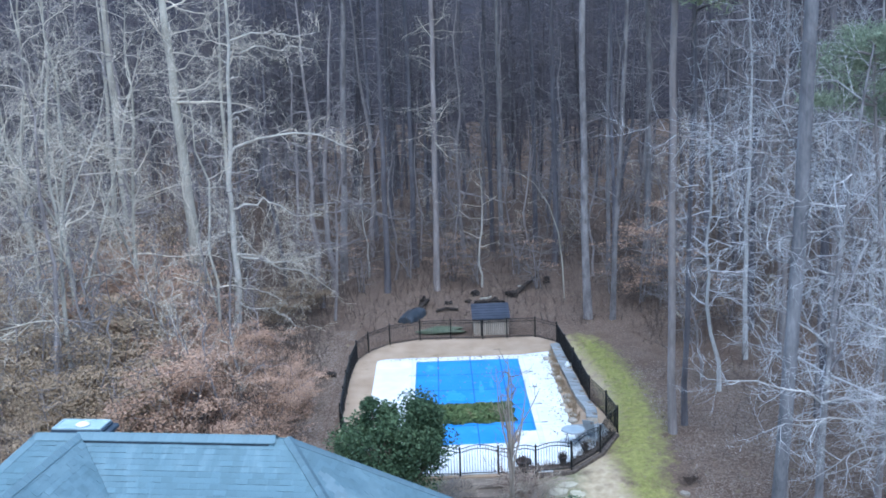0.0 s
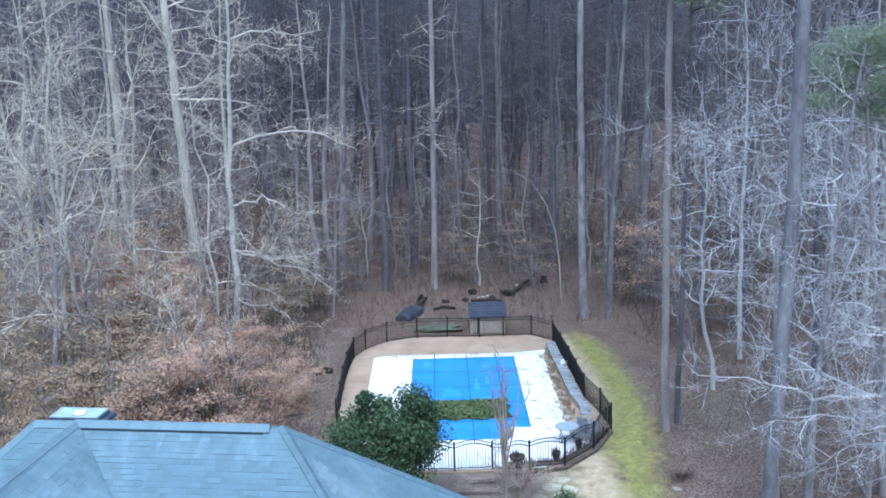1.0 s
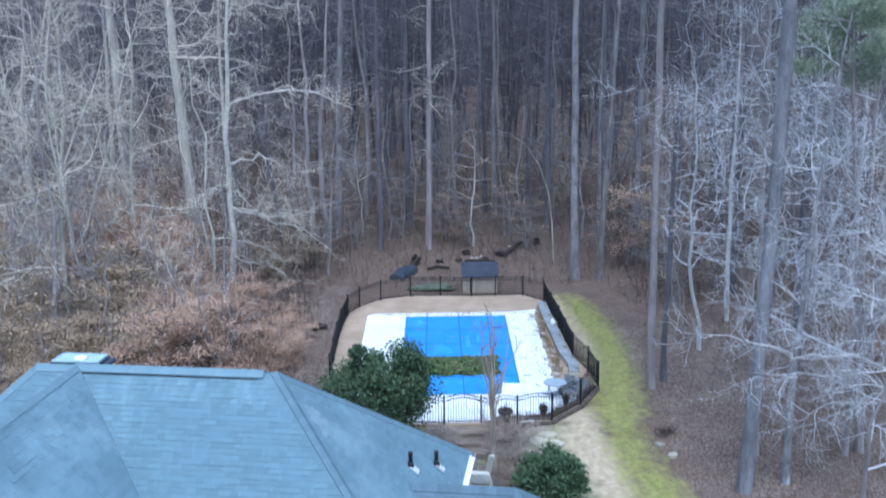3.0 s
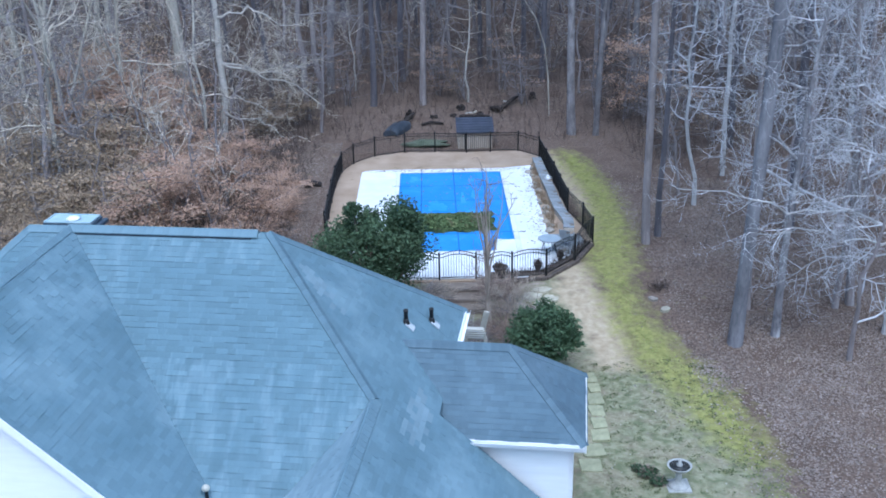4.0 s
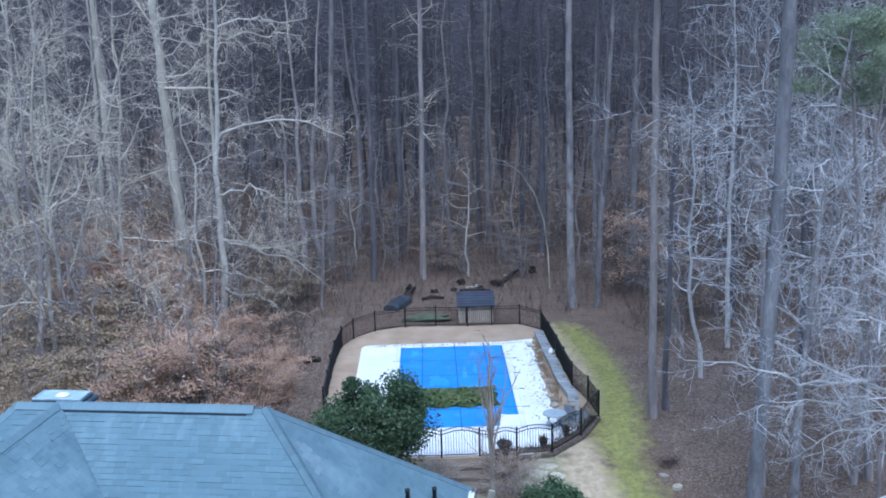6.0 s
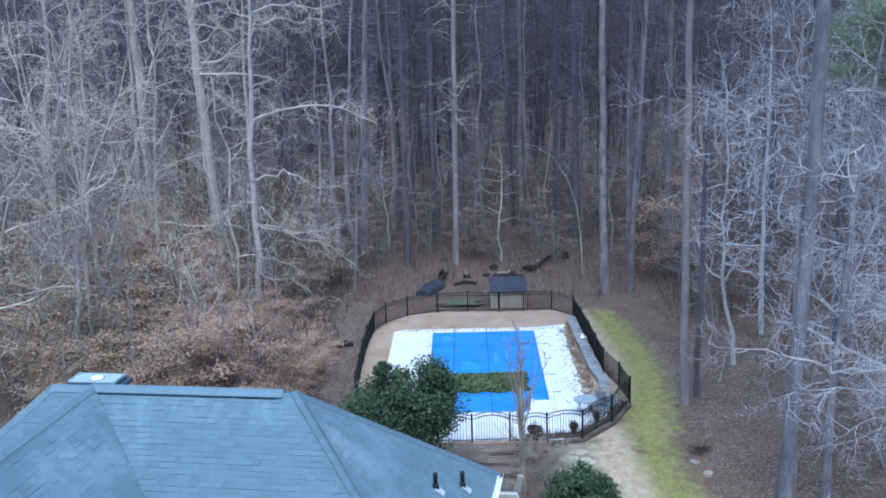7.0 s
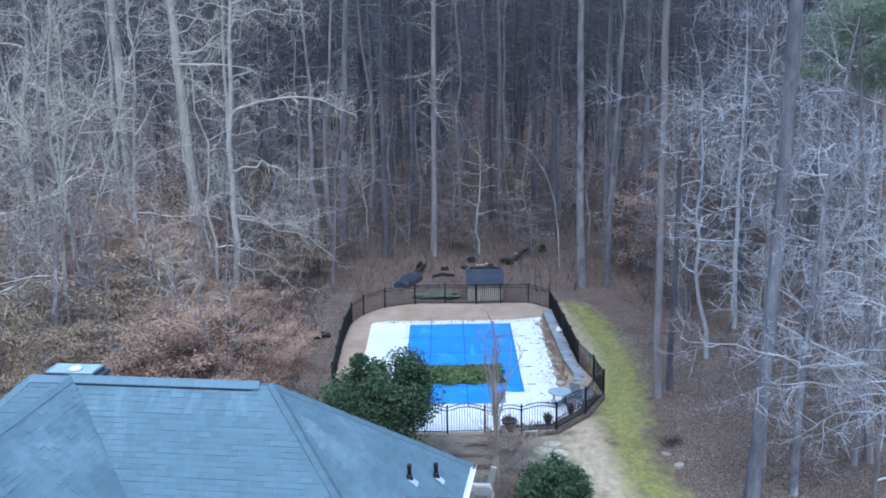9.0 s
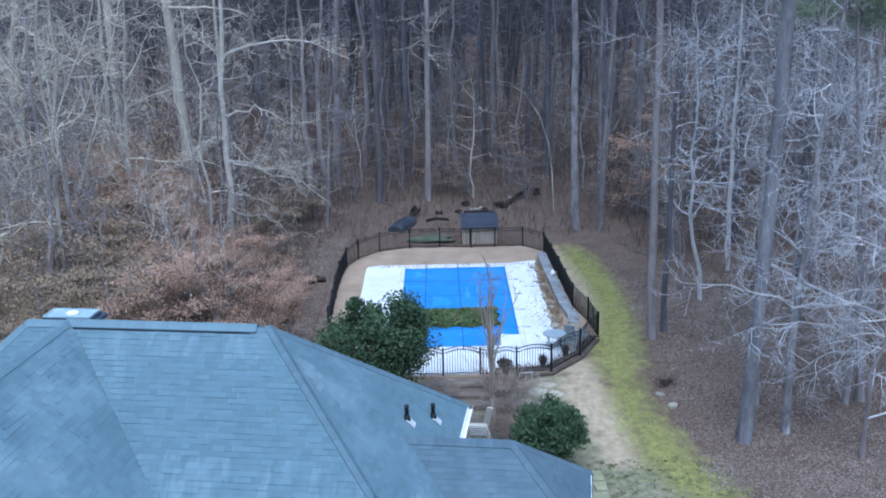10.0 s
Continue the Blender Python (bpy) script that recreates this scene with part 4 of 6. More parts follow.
def chair(x, y, ang, mat, label):
    c = hold("patio_chair", pose(x, y, 0, 0, 0, ang), label, "chair", "patio chairs")
    part("seat", box(-0.26, -0.25, 0.40, 0.26, 0.25, 0.44, 0.015), mat, c)
    bm = box(-0.26, 0.23, 0.42, 0.26, 0.27, 0.92, 0.012)
    bmesh.ops.rotate(bm, verts=bm.verts[:], cent=(0, 0.25, 0.42), matrix=Matrix.Rotation(radians(-12), 3, "X"))
    part("backrest", bm, mat, c)
    for sx in (-0.24, 0.24):
        for sy in (-0.22, 0.22):
            part("leg", box(sx - 0.018, sy - 0.018, 0, sx + 0.018, sy + 0.018, 0.40, 0.004), mat, c)
        part("arm", box(sx - 0.025, -0.24, 0.62, sx + 0.025, 0.28, 0.65, 0.008), mat, c)
        part("arm_post", box(sx - 0.018, -0.23, 0.44, sx + 0.018, -0.19, 0.62, 0.004), mat, c)
    return c


chair(2.3, -1.0, 150, M_WALLCAP, "grey patio chair beside the round table")


def planter(x, y, z, r, h, seed, label):
    p = hold("planter", pose(x, y, z), label, "planter", "planters by the fence")
    part("pot", lathe([(r * 0.55, 0), (r * 0.6, 0.03), (r * 0.5, h * 0.15), (r * 0.85, h * 0.6), (r, h * 0.92), (r * 1.08, h * 0.94), (r * 1.08, h), (r * 0.9, h), (r * 0.86, h * 0.9)], 16), M_TERRA, p)
    q = np.random.default_rng(seed)
    t = Tubes()
    for k in range(40):
        a, l, s = q.uniform(0, 6.28), q.uniform(0.10, 0.28), q.uniform(0.1, 0.9)
        b = np.array([q.normal(0, r * 0.3), q.normal(0, r * 0.3), h * 0.9])
        e = b + np.array([math.cos(a) * s * l, math.sin(a) * s * l, l])
        t.add([b, (b + e) / 2 + np.array([0, 0, 0.03]), e], [0.01, 0.012, 0.004])
    put("dead_plant", t.mesh("dead_plant", M_BRUSH), p, "dry brown stems")


planter(-0.95, -4.28, 0.09, 0.32, 0.36, 1, "wide brown clay planter with dead stems by the fence")
planter(0.68, -4.08, 0.09, 0.19, 0.40, 2, "brown urn with dry stems by the fence")
planter(1.78, -2.85, 0.09, 0.17, 0.30, 3, "small brown pot with dry stems by the fence")

# narrow mulched bed between the front fence and the deck
part("planting_bed", prism([(-1.42, -4.62), (-0.47, -4.5), (0.96, -4.25), (2.36, -2.62), (3.42, -0.55), (3.12, -0.75), (2.15, -2.42), (1.2, -3.5), (0.8, -3.9), (-0.46, -4.05), (-1.3, -4.0)], -0.05, 0.10, 0.02), M_MULCH, None, "narrow dark mulched bed along the pool fence", category="planting bed", kind="structure")
prng = np.random.default_rng(17)
t = Tubes()
for k in range(300):
    u = prng.random()
    p = np.array([np.interp(u, (0, 0.4, 0.7, 1), (-1.2, 0.85, 1.95, 3.2)), np.interp(u, (0, 0.4, 0.7, 1), (-4.28, -4.05, -2.65, -0.75)), 0.09]) + np.array([*prng.normal(0, 0.08, 2), 0])
    a, l, sp = prng.uniform(0, 6.28), prng.uniform(0.08, 0.26), prng.uniform(0.1, 0.6)
    e = p + np.array([math.cos(a) * sp * l, math.sin(a) * sp * l, l])
    t.add([p, (p + e) / 2 + prng.normal(0, 0.02, 3), e], [0.01, 0.009, 0.004])
put("low_planting", t.mesh("low_planting", M_BRUSH), None, "low dark dead stems in the bed along the fence", category="plants", kind="stuff")

# small white jug left on the seat wall
jug = hold("white_jug", pose(2.4, 7.95, 0.29), "small white jug standing on the seat wall", "jug")
part("body", lathe([(0.09, 0), (0.14, 0.06), (0.13, 0.16), (0.07, 0.22), (0.08, 0.27)], 14), M_WHITE, jug)
t = Tubes()
t.add([(0.12, 0, 0.17), (0.22, 0, 0.18), (0.2, 0, 0.08), (0.13, 0, 0.05)], [0.015] * 4, 6)
put("handle", t.mesh("handle", M_WHITE), jug)

# ---- beyond the back fence ----
shed = hold("pump_shed", pose(-1.18, 15.9, gh(-1.2, 15.9)), "low tan pump shed with a dark slate-blue roof", "shed")
for k in range(8):
    part("wall_board", box(-1.02 + k * 0.255, -0.72, 0, -1.02 + k * 0.255 + 0.245, -0.68, 0.98, 0.006), M_SHEDWALL, shed)
part("side_wall", box(-1.02, -0.68, 0, -0.98, 0.7, 1.0), M_SHEDWALL, shed)
part("side_wall", box(0.98, -0.68, 0, 1.02, 0.7, 1.0), M_SHEDWALL, shed)
part("back_wall", box(-1.02, 0.7, 0, 1.02, 0.74, 1.38), M_SHEDWALL, shed)
bm = prism([(-1.1, -0.92), (1.1, -0.92), (1.1, 0.95), (-1.1, 0.95)], lambda x, y: 1.0 + (y + 0.92) * 0.24, lambda x, y: 1.06 + (y + 0.92) * 0.24, 0.01)
part("roof", bm, M_SHEDROOF, shed, "dark slate-blue shed roof")
for k in range(6):
    y0 = -0.92 + k * 0.31
    part("roof_course", prism([(-1.12, y0), (1.12, y0), (1.12, y0 + 0.3), (-1.12, y0 + 0.3)], lambda x, y: 1.062 + (y + 0.92) * 0.24, lambda x, y, y0=y0: 1.085 + (y + 0.92) * 0.24 - (y - y0) * 0.04), M_SHEDROOF, shed)
part("post", box(-0.62, -0.80, 0, -0.56, -0.74, 1.0, 0.006), M_BLACK, shed, "dark corner post")

# an upturned small boat under the trees
def boat():
    ob = hold("upturned_boat", pose(-5.85, 19.5, gh(-5.85, 19.5), 0, 0, 66) @ Matrix.Diagonal((0.74, 0.82, 1.05, 1)), "faded blue-grey small boat lying upturned on the leaves", "boat")
    bm = bmesh.new()
    rows = []
    for i in range(13):
        s = i / 12
        x = -1.75 + 3.5 * s
        w = 0.68 * (1 - (2 * s - 1) ** 2 * (0.75 if s > 0.5 else 0.25)) ** 0.5
        h = 0.55 * (1 - 0.4 * (2 * s - 1) ** 2)
        rows.append([bm.verts.new((x, w * math.cos(a), max(0.0, h * math.sin(a) ** 0.7))) for a in (math.pi * k / 10 for k in range(11))])
    for a, b in zip(rows, rows[1:]):
        for k in range(10):
            bm.faces.new((a[k], b[k], b[k + 1], a[k + 1])).smooth = True
    bm.faces.new(rows[0])
    bm.faces.new(rows[-1][::-1])
    bmesh.ops.recalc_face_normals(bm, faces=bm.faces[:])
    part("hull", bm, M_TARP, ob)
    t = Tubes()
    t.add([(-1.7, 0, 0.36), (0, 0, 0.58), (1.72, 0, 0.36)], [0.03] * 3, 5)
    put("keel", t.mesh("keel", M_LOG), ob, "dark keel strip")


boat()
bm = lump(71, 0.9, 0.22, 3, 0.5)
bmesh.ops.scale(bm, vec=(1.55, 0.5, 1), verts=bm.verts[:])
ob = part("green_tarp", bm, M_GREENTARP, None, "low heap under a crumpled green tarp behind the fence", category="tarp")
ob.location = (-3.9, 15.9, gh(-4, 15.9) + 0.16)


def log(name, pts, r0, r1, label, mat=None):
    t = Tubes()
    n = len(pts)
    rr = [r0 + (r1 - r0) * i / (n - 1) for i in range(n)]
    rr[0] *= 0.7
    t.add(pts, rr, 8)
    put(name, t.mesh(name, mat or M_LOG), None, label, category="log")


def on_ground(rows):
    return [(x, y, gh(x, y) + h) for x, y, h in rows]


log("fallen_log", on_ground([(0.75, 24.0, 0.15), (1.25, 24.9, 0.18), (1.75, 25.9, 0.3), (2.3, 27.0, 0.34), (2.9, 28.0, 0.55)]), 0.19, 0.08, "dark fallen log lying among the leaves")
for k, (x, y, r, tall) in enumerate(((0.72, 23.9, 0.32, 0.8), (-5.2, 22.4, 0.27, 1.3), (-3.6, 22.6, 0.2, 0.7), (-1.75, 24.6, 0.24, 0.9), (-2.3, 22.9, 0.2, 0.6), (-0.5, 23.2, 0.22, 0.6))):
    ob = part("root_ball", lump(120 + k, r, tall, 3, 1.3), M_LOG, None, "black torn root ball lying in the leaves", category="root ball", group="dead wood behind the shed")
    ob.location = (x, y, gh(x, y) + r * tall * 0.5)
for k, (x, y) in enumerate(((-1.2, 23.6), (-0.8, 23.9), (1.5, 26.6))):
    ob = part("split_wood", box(-0.3, -0.06, -0.04, 0.3, 0.06, 0.05, 0.015), M_CUSHION, None, "pale split piece of dead wood in the leaves", category="wood", group="split wood behind the shed")
    ob.matrix_world = pose(x, y, gh(x, y) + 0.05, 0, 4, 25 + 50 * k)
log("fallen_log", on_ground([(-1.9, 22.6, 0.1), (-1.3, 22.4, 0.15), (-0.6, 22.6, 0.12), (0.1, 22.4, 0.1)]), 0.12, 0.07, "short dark fallen branch behind the shed")
log("fallen_log", on_ground([(-4.4, 20.6, 0.1), (-3.8, 20.9, 0.18), (-3.0, 20.8, 0.1)]), 0.13, 0.08, "short rotten log on the leaves")
log("fallen_log", on_ground([(-5.6, 21.0, 0.1), (-5.2, 21.6, 0.35), (-4.9, 22.1, 0.5)]), 0.16, 0.1, "dark leaning stump behind the boat")
log("fallen_log", on_ground([(-10.6, 8.2, 0.15), (-10.1, 8.4, 0.22), (-9.75, 8.5, 0.1)]), 0.2, 0.14, "short dark log outside the fence")
ob = part("stump", lathe([(0.3, -0.1), (0.24, 0.1), (0.2, 0.45), (0.17, 0.47)], 12, 0.12), M_LOG, None, "dark rotten stump in the leaves", category="stump")
ob.location = (3.4, 27.5, gh(3.4, 27.5))

# ---- lower lawn ----
def birdbath():
    b = hold("birdbath", pose(3.5, -18.6, gh(3.5, -18.6)) @ Matrix.Scale(0.85, 4), "tiered cast-stone birdbath with a dark wet bowl on the lawn", "birdbath")
    part("plinth", prism([(0.42, -0.40), (0.41, 0.42), (-0.42, 0.41), (-0.41, -0.42)], -0.12, 0.05, 0.015), M_BATHSTONE, b, "pale square stone plate")
    part("base", lathe([(0.36, 0.03), (0.38, 0.06), (0.30, 0.12), (0.20, 0.2), (0.12, 0.34), (0.10, 0.6), (0.14, 0.68)], 20), M_BATHSTONE, b, "pale cast-stone pedestal")
    part("bowl", lathe([(0.12, 0.66), (0.32, 0.74), (0.43, 0.86), (0.44, 0.89), (0.40, 0.89), (0.30, 0.82), (0.05, 0.79)], 24), M_BATHSTONE, b, "round bowl with a pale rim")
    part("water", lathe([(0.33, 0.835), (0.385, 0.865), (0.01, 0.868)], 24), M_BATHDARK, b, "dark water")
    part("finial", lathe([(0.10, 0.86), (0.12, 0.92), (0.05, 0.98), (0.07, 1.06), (0.03, 1.15), (0.01, 1.18)], 12), M_BATHSTONE, b)


birdbath()


def slab(name, x, y, rx, ry, seed, material, label, category, group, h=0.05, squared=False):
    rng = random.Random(seed)
    if squared:
        pts = [(sx * rx + rng.uniform(-0.04, 0.04), sy * ry + rng.uniform(-0.04, 0.04)) for sx, sy in ((1, -0.92), (1, 0.88), (0.9, 1), (-0.94, 1), (-1, 0.9), (-1, -0.9), (-0.88, -1), (0.9, -1))]
    else:
        k = rng.randint(6, 8)
        pts = [(rx * rng.uniform(0.8, 1.1) * math.cos(2 * math.pi * i / k), ry * rng.uniform(0.8, 1.1) * math.sin(2 * math.pi * i / k)) for i in range(k)]
    ob = part(name, prism(pts, -0.08, h, 0.015), material, None, label, category=category, group=group)
    ob.location = (x, y, gh(x, y))
    ob.rotation_euler = (rng.uniform(-0.03, 0.03), rng.uniform(-0.03, 0.03), rng.uniform(-0.08, 0.08) if squared else rng.uniform(0, 3))


for k, (x, y, rx, ry) in enumerate(((1.83, -11.75, 0.2, 0.34), (1.86, -12.5, 0.22, 0.3), (1.78, -13.3, 0.28, 0.36), (1.72, -14.1, 0.27, 0.34), (1.68, -14.9, 0.26, 0.32), (1.58, -15.65, 0.3, 0.34), (1.25, -16.55, 0.34, 0.36), (1.05, -17.4, 0.32, 0.34))):
    slab("flagstone", x, y, rx, ry, k, M_FLAG, "square mossy yellow-grey flagstone set in the lawn", "flagstone", "flagstones beside the house", 0.05, True)
for k, (x, y, r) in enumerate(((0.75, -5.3, 0.36), (0.3, -5.7, 0.48), (1.05, -5.95, 0.34), (-0.55, -5.6, 0.34), (0.55, -6.45, 0.44), (-0.2, -6.5, 0.3))):
    slab("stepping_stone", x, y, r * 1.2, r * 0.8, k + 40, M_STEPSTONE, "pale stepping stone in thin grass below the gate", "stepping stone", "stepping stones", 0.05)
slab("flat_rock", 5.55, -7.0, 0.27, 0.2, 91, M_STEPSTONE, "pale flat rock at the edge of the wood", "rock", "rocks", 0.09)
slab("flat_rock", 5.2, -6.2, 0.22, 0.17, 92, M_STONE, "brown rock at the edge of the wood", "rock", "rocks", 0.08)


# stair at the house's back corner
stair = hold("deck_stair", pose(-2.8, -16.0, gh(-2.6, -16.0), 0, 0, -8), "faded beige timber stair at the back corner of the house", "stair")
for k in range(5):
    part("tread", box(0.0, -0.7 + 0.24 * k, 4.45 - 0.19 * k, 0.62, -0.50 + 0.24 * k, 4.49 - 0.19 * k, 0.008), M_CUSHION, stair, "faded beige tread")
for sx, ks in ((0.0, (0, 1, 2)), (0.62, (1, 2))):
    for k in ks:
        part("post", box(sx - 0.03, -0.7 + 0.48 * k, 0, sx + 0.03, -0.64 + 0.48 * k, 4.95 - 0.38 * k if sx == 0 else 4.5 - 0.38 * k, 0.006), M_CUSHION, stair)
t = Tubes()
t.add([(0, -0.7, 4.93), (0, 0.35, 4.10)], [0.028, 0.028], 6)
put("handrail", t.mesh("handrail", M_CUSHION), stair, "faded beige handrail")
bm = box(-0.09, -0.025, 0, 0.09, 0.025, 0.85, 0.012)
bmesh.ops.rotate(bm, verts=bm.verts[:], matrix=Matrix.Rotation(radians(12), 3, "Y") @ Matrix.Rotation(radians(20), 3, "X"))
bmesh.ops.translate(bm, verts=bm.verts[:], vec=(0.5, 0.3, 4.0))
part("leaning_board", bm, M_CUSHION, stair, "faded beige board")

# dead leaves blown over the deck and the cover
q = np.random.default_rng(31)
c = np.concatenate([np.stack([1.55 - np.abs(q.normal(0, 0.45, 200)), q.uniform(-1.5, 11.0, 200), np.full(200, 0.055)], 1),
                    np.stack([q.uniform(-7.4, 1.4, 260), 10.85 + q.normal(0, 0.15, 260), np.full(260, 0.055)], 1),
                    np.stack([q.uniform(-5.2, -0.2, 160), q.uniform(0, 10, 160), np.full(160, 0.075)], 1)])
put("blown_leaves", leaf_mesh("blown_leaves", c, 0.07, M_LITTER, q, 0.85, 1.5), None, "dead brown leaves blown over the pool deck", category="leaves", kind="stuff")


# ---- trees ----
def bend(p, d, length, n, rng, wander, lift):
    """Points along a wandering branch that starts at p in the direction d."""
    pts = [p]
    d = d / np.linalg.norm(d)
    for i in range(n - 1):
        d = d + rng.normal(0, wander, 3) + np.array([0, 0, lift])
        d = d / np.linalg.norm(d)
        p = p + d * (length / (n - 1))
        pts.append(p)
    return pts


def sprout(t, pts, r0, rng, level, per_m, lengths, lift, thin, wander=0.28, wide=0.9, start=0.15):
    """Side branches along a branch, and theirs in turn."""
    P = np.array(pts)
    seg = np.linalg.norm(np.diff(P, axis=0), axis=1)
    L = seg.sum()
    n = max(1, int(L * per_m[0] + rng.random()))
    for k in range(n):
        s = start + (1 - start) * (k + rng.random()) / n
        q = min(len(pts) - 2, int(s * (len(pts) - 1)))
        f = s * (len(pts) - 1) - q
        p = P[q] * (1 - f) + P[q + 1] * f
        axis_d = P[q + 1] - P[q]
        axis_d = axis_d / (np.linalg.norm(axis_d) + 1e-9)
        side = rng.normal(0, 1, 3)
        side -= axis_d * side.dot(axis_d)
        side /= np.linalg.norm(side) + 1e-9
        d = axis_d * rng.uniform(0.4, 1.0) + side * wide
        l = lengths[0] * rng.uniform(0.5, 1.2) * (1.15 - 0.6 * s)
        r = max(thin, min(r0 * 0.55, (0.0075 if level else 0.004) * l + thin))
        m = 5 if level > 1 else (4 if level == 1 else 3)
        sub = bend(p, d, l, m, rng, wander, lift)
        t.add(sub, [r * (1 - 0.75 * i / (m - 1)) for i in range(m)], 4 if level > 1 else 3)
        if level:
            sprout(t, sub, r, rng, level - 1, per_m[1:], lengths[1:], lift, thin, wander, wide)


def trunk_points(h, lean, crook, rng, n=12):
    pts = []
    x = y = 0.0
    sway, ph, fr = (crook * 3.2 if crook > 0.09 else 0.0), rng.uniform(0, 6.28), rng.uniform(4.0, 8.0)
    for i in range(n):
        s = i / (n - 1)
        w = sway * s * (1 - 0.4 * s)
        pts.append(np.array([lean[0] * h * s + x + w * math.sin(ph + fr * s), lean[1] * h * s + y + w * math.cos(ph * 1.7 + fr * s), h * s - (0.3 if i == 0 else 0)]))
        x += rng.normal(0, crook)
        y += rng.normal(0, crook)
    return pts


def limb_points(p, out, up, bow, twist, rng, n=13):
    """A limb from p that ends out metres aside and up metres higher, bowed and kinked on its way."""
    kink = np.cumsum(rng.normal(0, 1, (n, 3)), axis=0)
    s = np.linspace(0, 1, n)[:, None]
    kink = (kink - kink[0]) * 1.0 - (kink[-1] - kink[0]) * s
    deep = rng.normal(0, 0.25) * abs(out)
    way = np.concatenate([out * s, deep * s, up * s + 4 * bow * s * (1 - s)], axis=1)
    return list(p + way + kink * twist * 0.13 * math.hypot(out, up) ** 0.5)


def bare_tree(name, seed, h, r, lean=(0, 0), crook=0.12, first=0.25, limbs=14, limb_len=4.0, per_m=(1.6, 2.2), sub=(1.6, 0.7), rise=0.5, lift=0.04, thin=0.009, bark=None, twig=None, wander=0.28, levels=1, forks=0, side=None, majors=(), fork_out=0.45, stout=0.009, taper=0.88, twist=0.13, sweep=0.0):
    """A leafless tree: a trunk mesh and a crown mesh of limbs and twigs. Returns both meshes."""
    rng = np.random.default_rng(seed)
    tr = Tubes()
    pts = trunk_points(h, lean, crook, rng)
    n = len(pts)
    pts = [p + np.array([sweep * h * (i / (n - 1)) ** 2, 0, 0]) for i, p in enumerate(pts)]
    rad = [r * (1 - taper * i / (n - 1)) * (1.25 if i == 0 else 1) for i in range(n)]
    tr.add(pts, rad, 8)
    cr = Tubes()
    for f in range(forks):
        s = rng.uniform(first, 0.55)
        q = int(s * (n - 1))
        a = rng.uniform(0, 6.28)
        fp = bend(pts[q], np.array([fork_out * math.cos(a), fork_out * math.sin(a), 1.0]), h * (0.95 - s), 8, rng, 0.1, 0.05)
        tr.add(fp, [rad[q] * 0.7 * (1 - 0.85 * i / 7) for i in range(8)], 6)
        sprout(cr, fp, rad[q] * 0.6, rng, levels + 1, (0.9, *per_m), (limb_len * 0.7, *sub), lift, thin, wander)
    for z, out, up, bow in majors:
        s = z / h
        q = min(n - 2, int(s * (n - 1)))
        f = s * (n - 1) - q
        p = pts[q] * (1 - f) + pts[q + 1] * f
        l = math.hypot(out, up)
        lr = min(rad[q] * 0.7, stout * l + 0.02)
        lp = limb_points(p, out, up, bow, twist, rng)
        tr.add(lp, [lr * (1 - 0.8 * i / 12) for i in range(13)], 5)
        sprout(cr, lp, lr, rng, levels + 1, (1.9, *per_m), (min(1.7, l * 0.3), *sub), lift, thin, wander)
    for k in range(limbs):
        s = first + (0.97 - first) * (k + rng.random()) / limbs
        q = min(n - 2, int(s * (n - 1)))
        f = s * (n - 1) - q
        p = pts[q] * (1 - f) + pts[q + 1] * f
        a = rng.uniform(0, 6.28) if side is None else rng.normal(side, 0.9)
        l = limb_len * rng.uniform(0.5, 1.2) * (1.1 - 0.65 * (s - first) / (1 - first))
        lr = max(0.02, min(rad[q] * 0.45, 0.016 * l))
        lp = bend(p, np.array([math.cos(a), math.sin(a), rise * rng.uniform(-0.2, 1.3)]), l, 7, rng, wander * 0.8, lift)
        cr.add(lp, [lr * (1 - 0.8 * i / 6) for i in range(7)], 4)
        sprout(cr, lp, lr, rng, levels, per_m, sub, lift, thin, wander)
    return tr.mesh("trunk", bark or M_BARK_PALE), cr.mesh("crown", twig or M_TWIG_PALE)


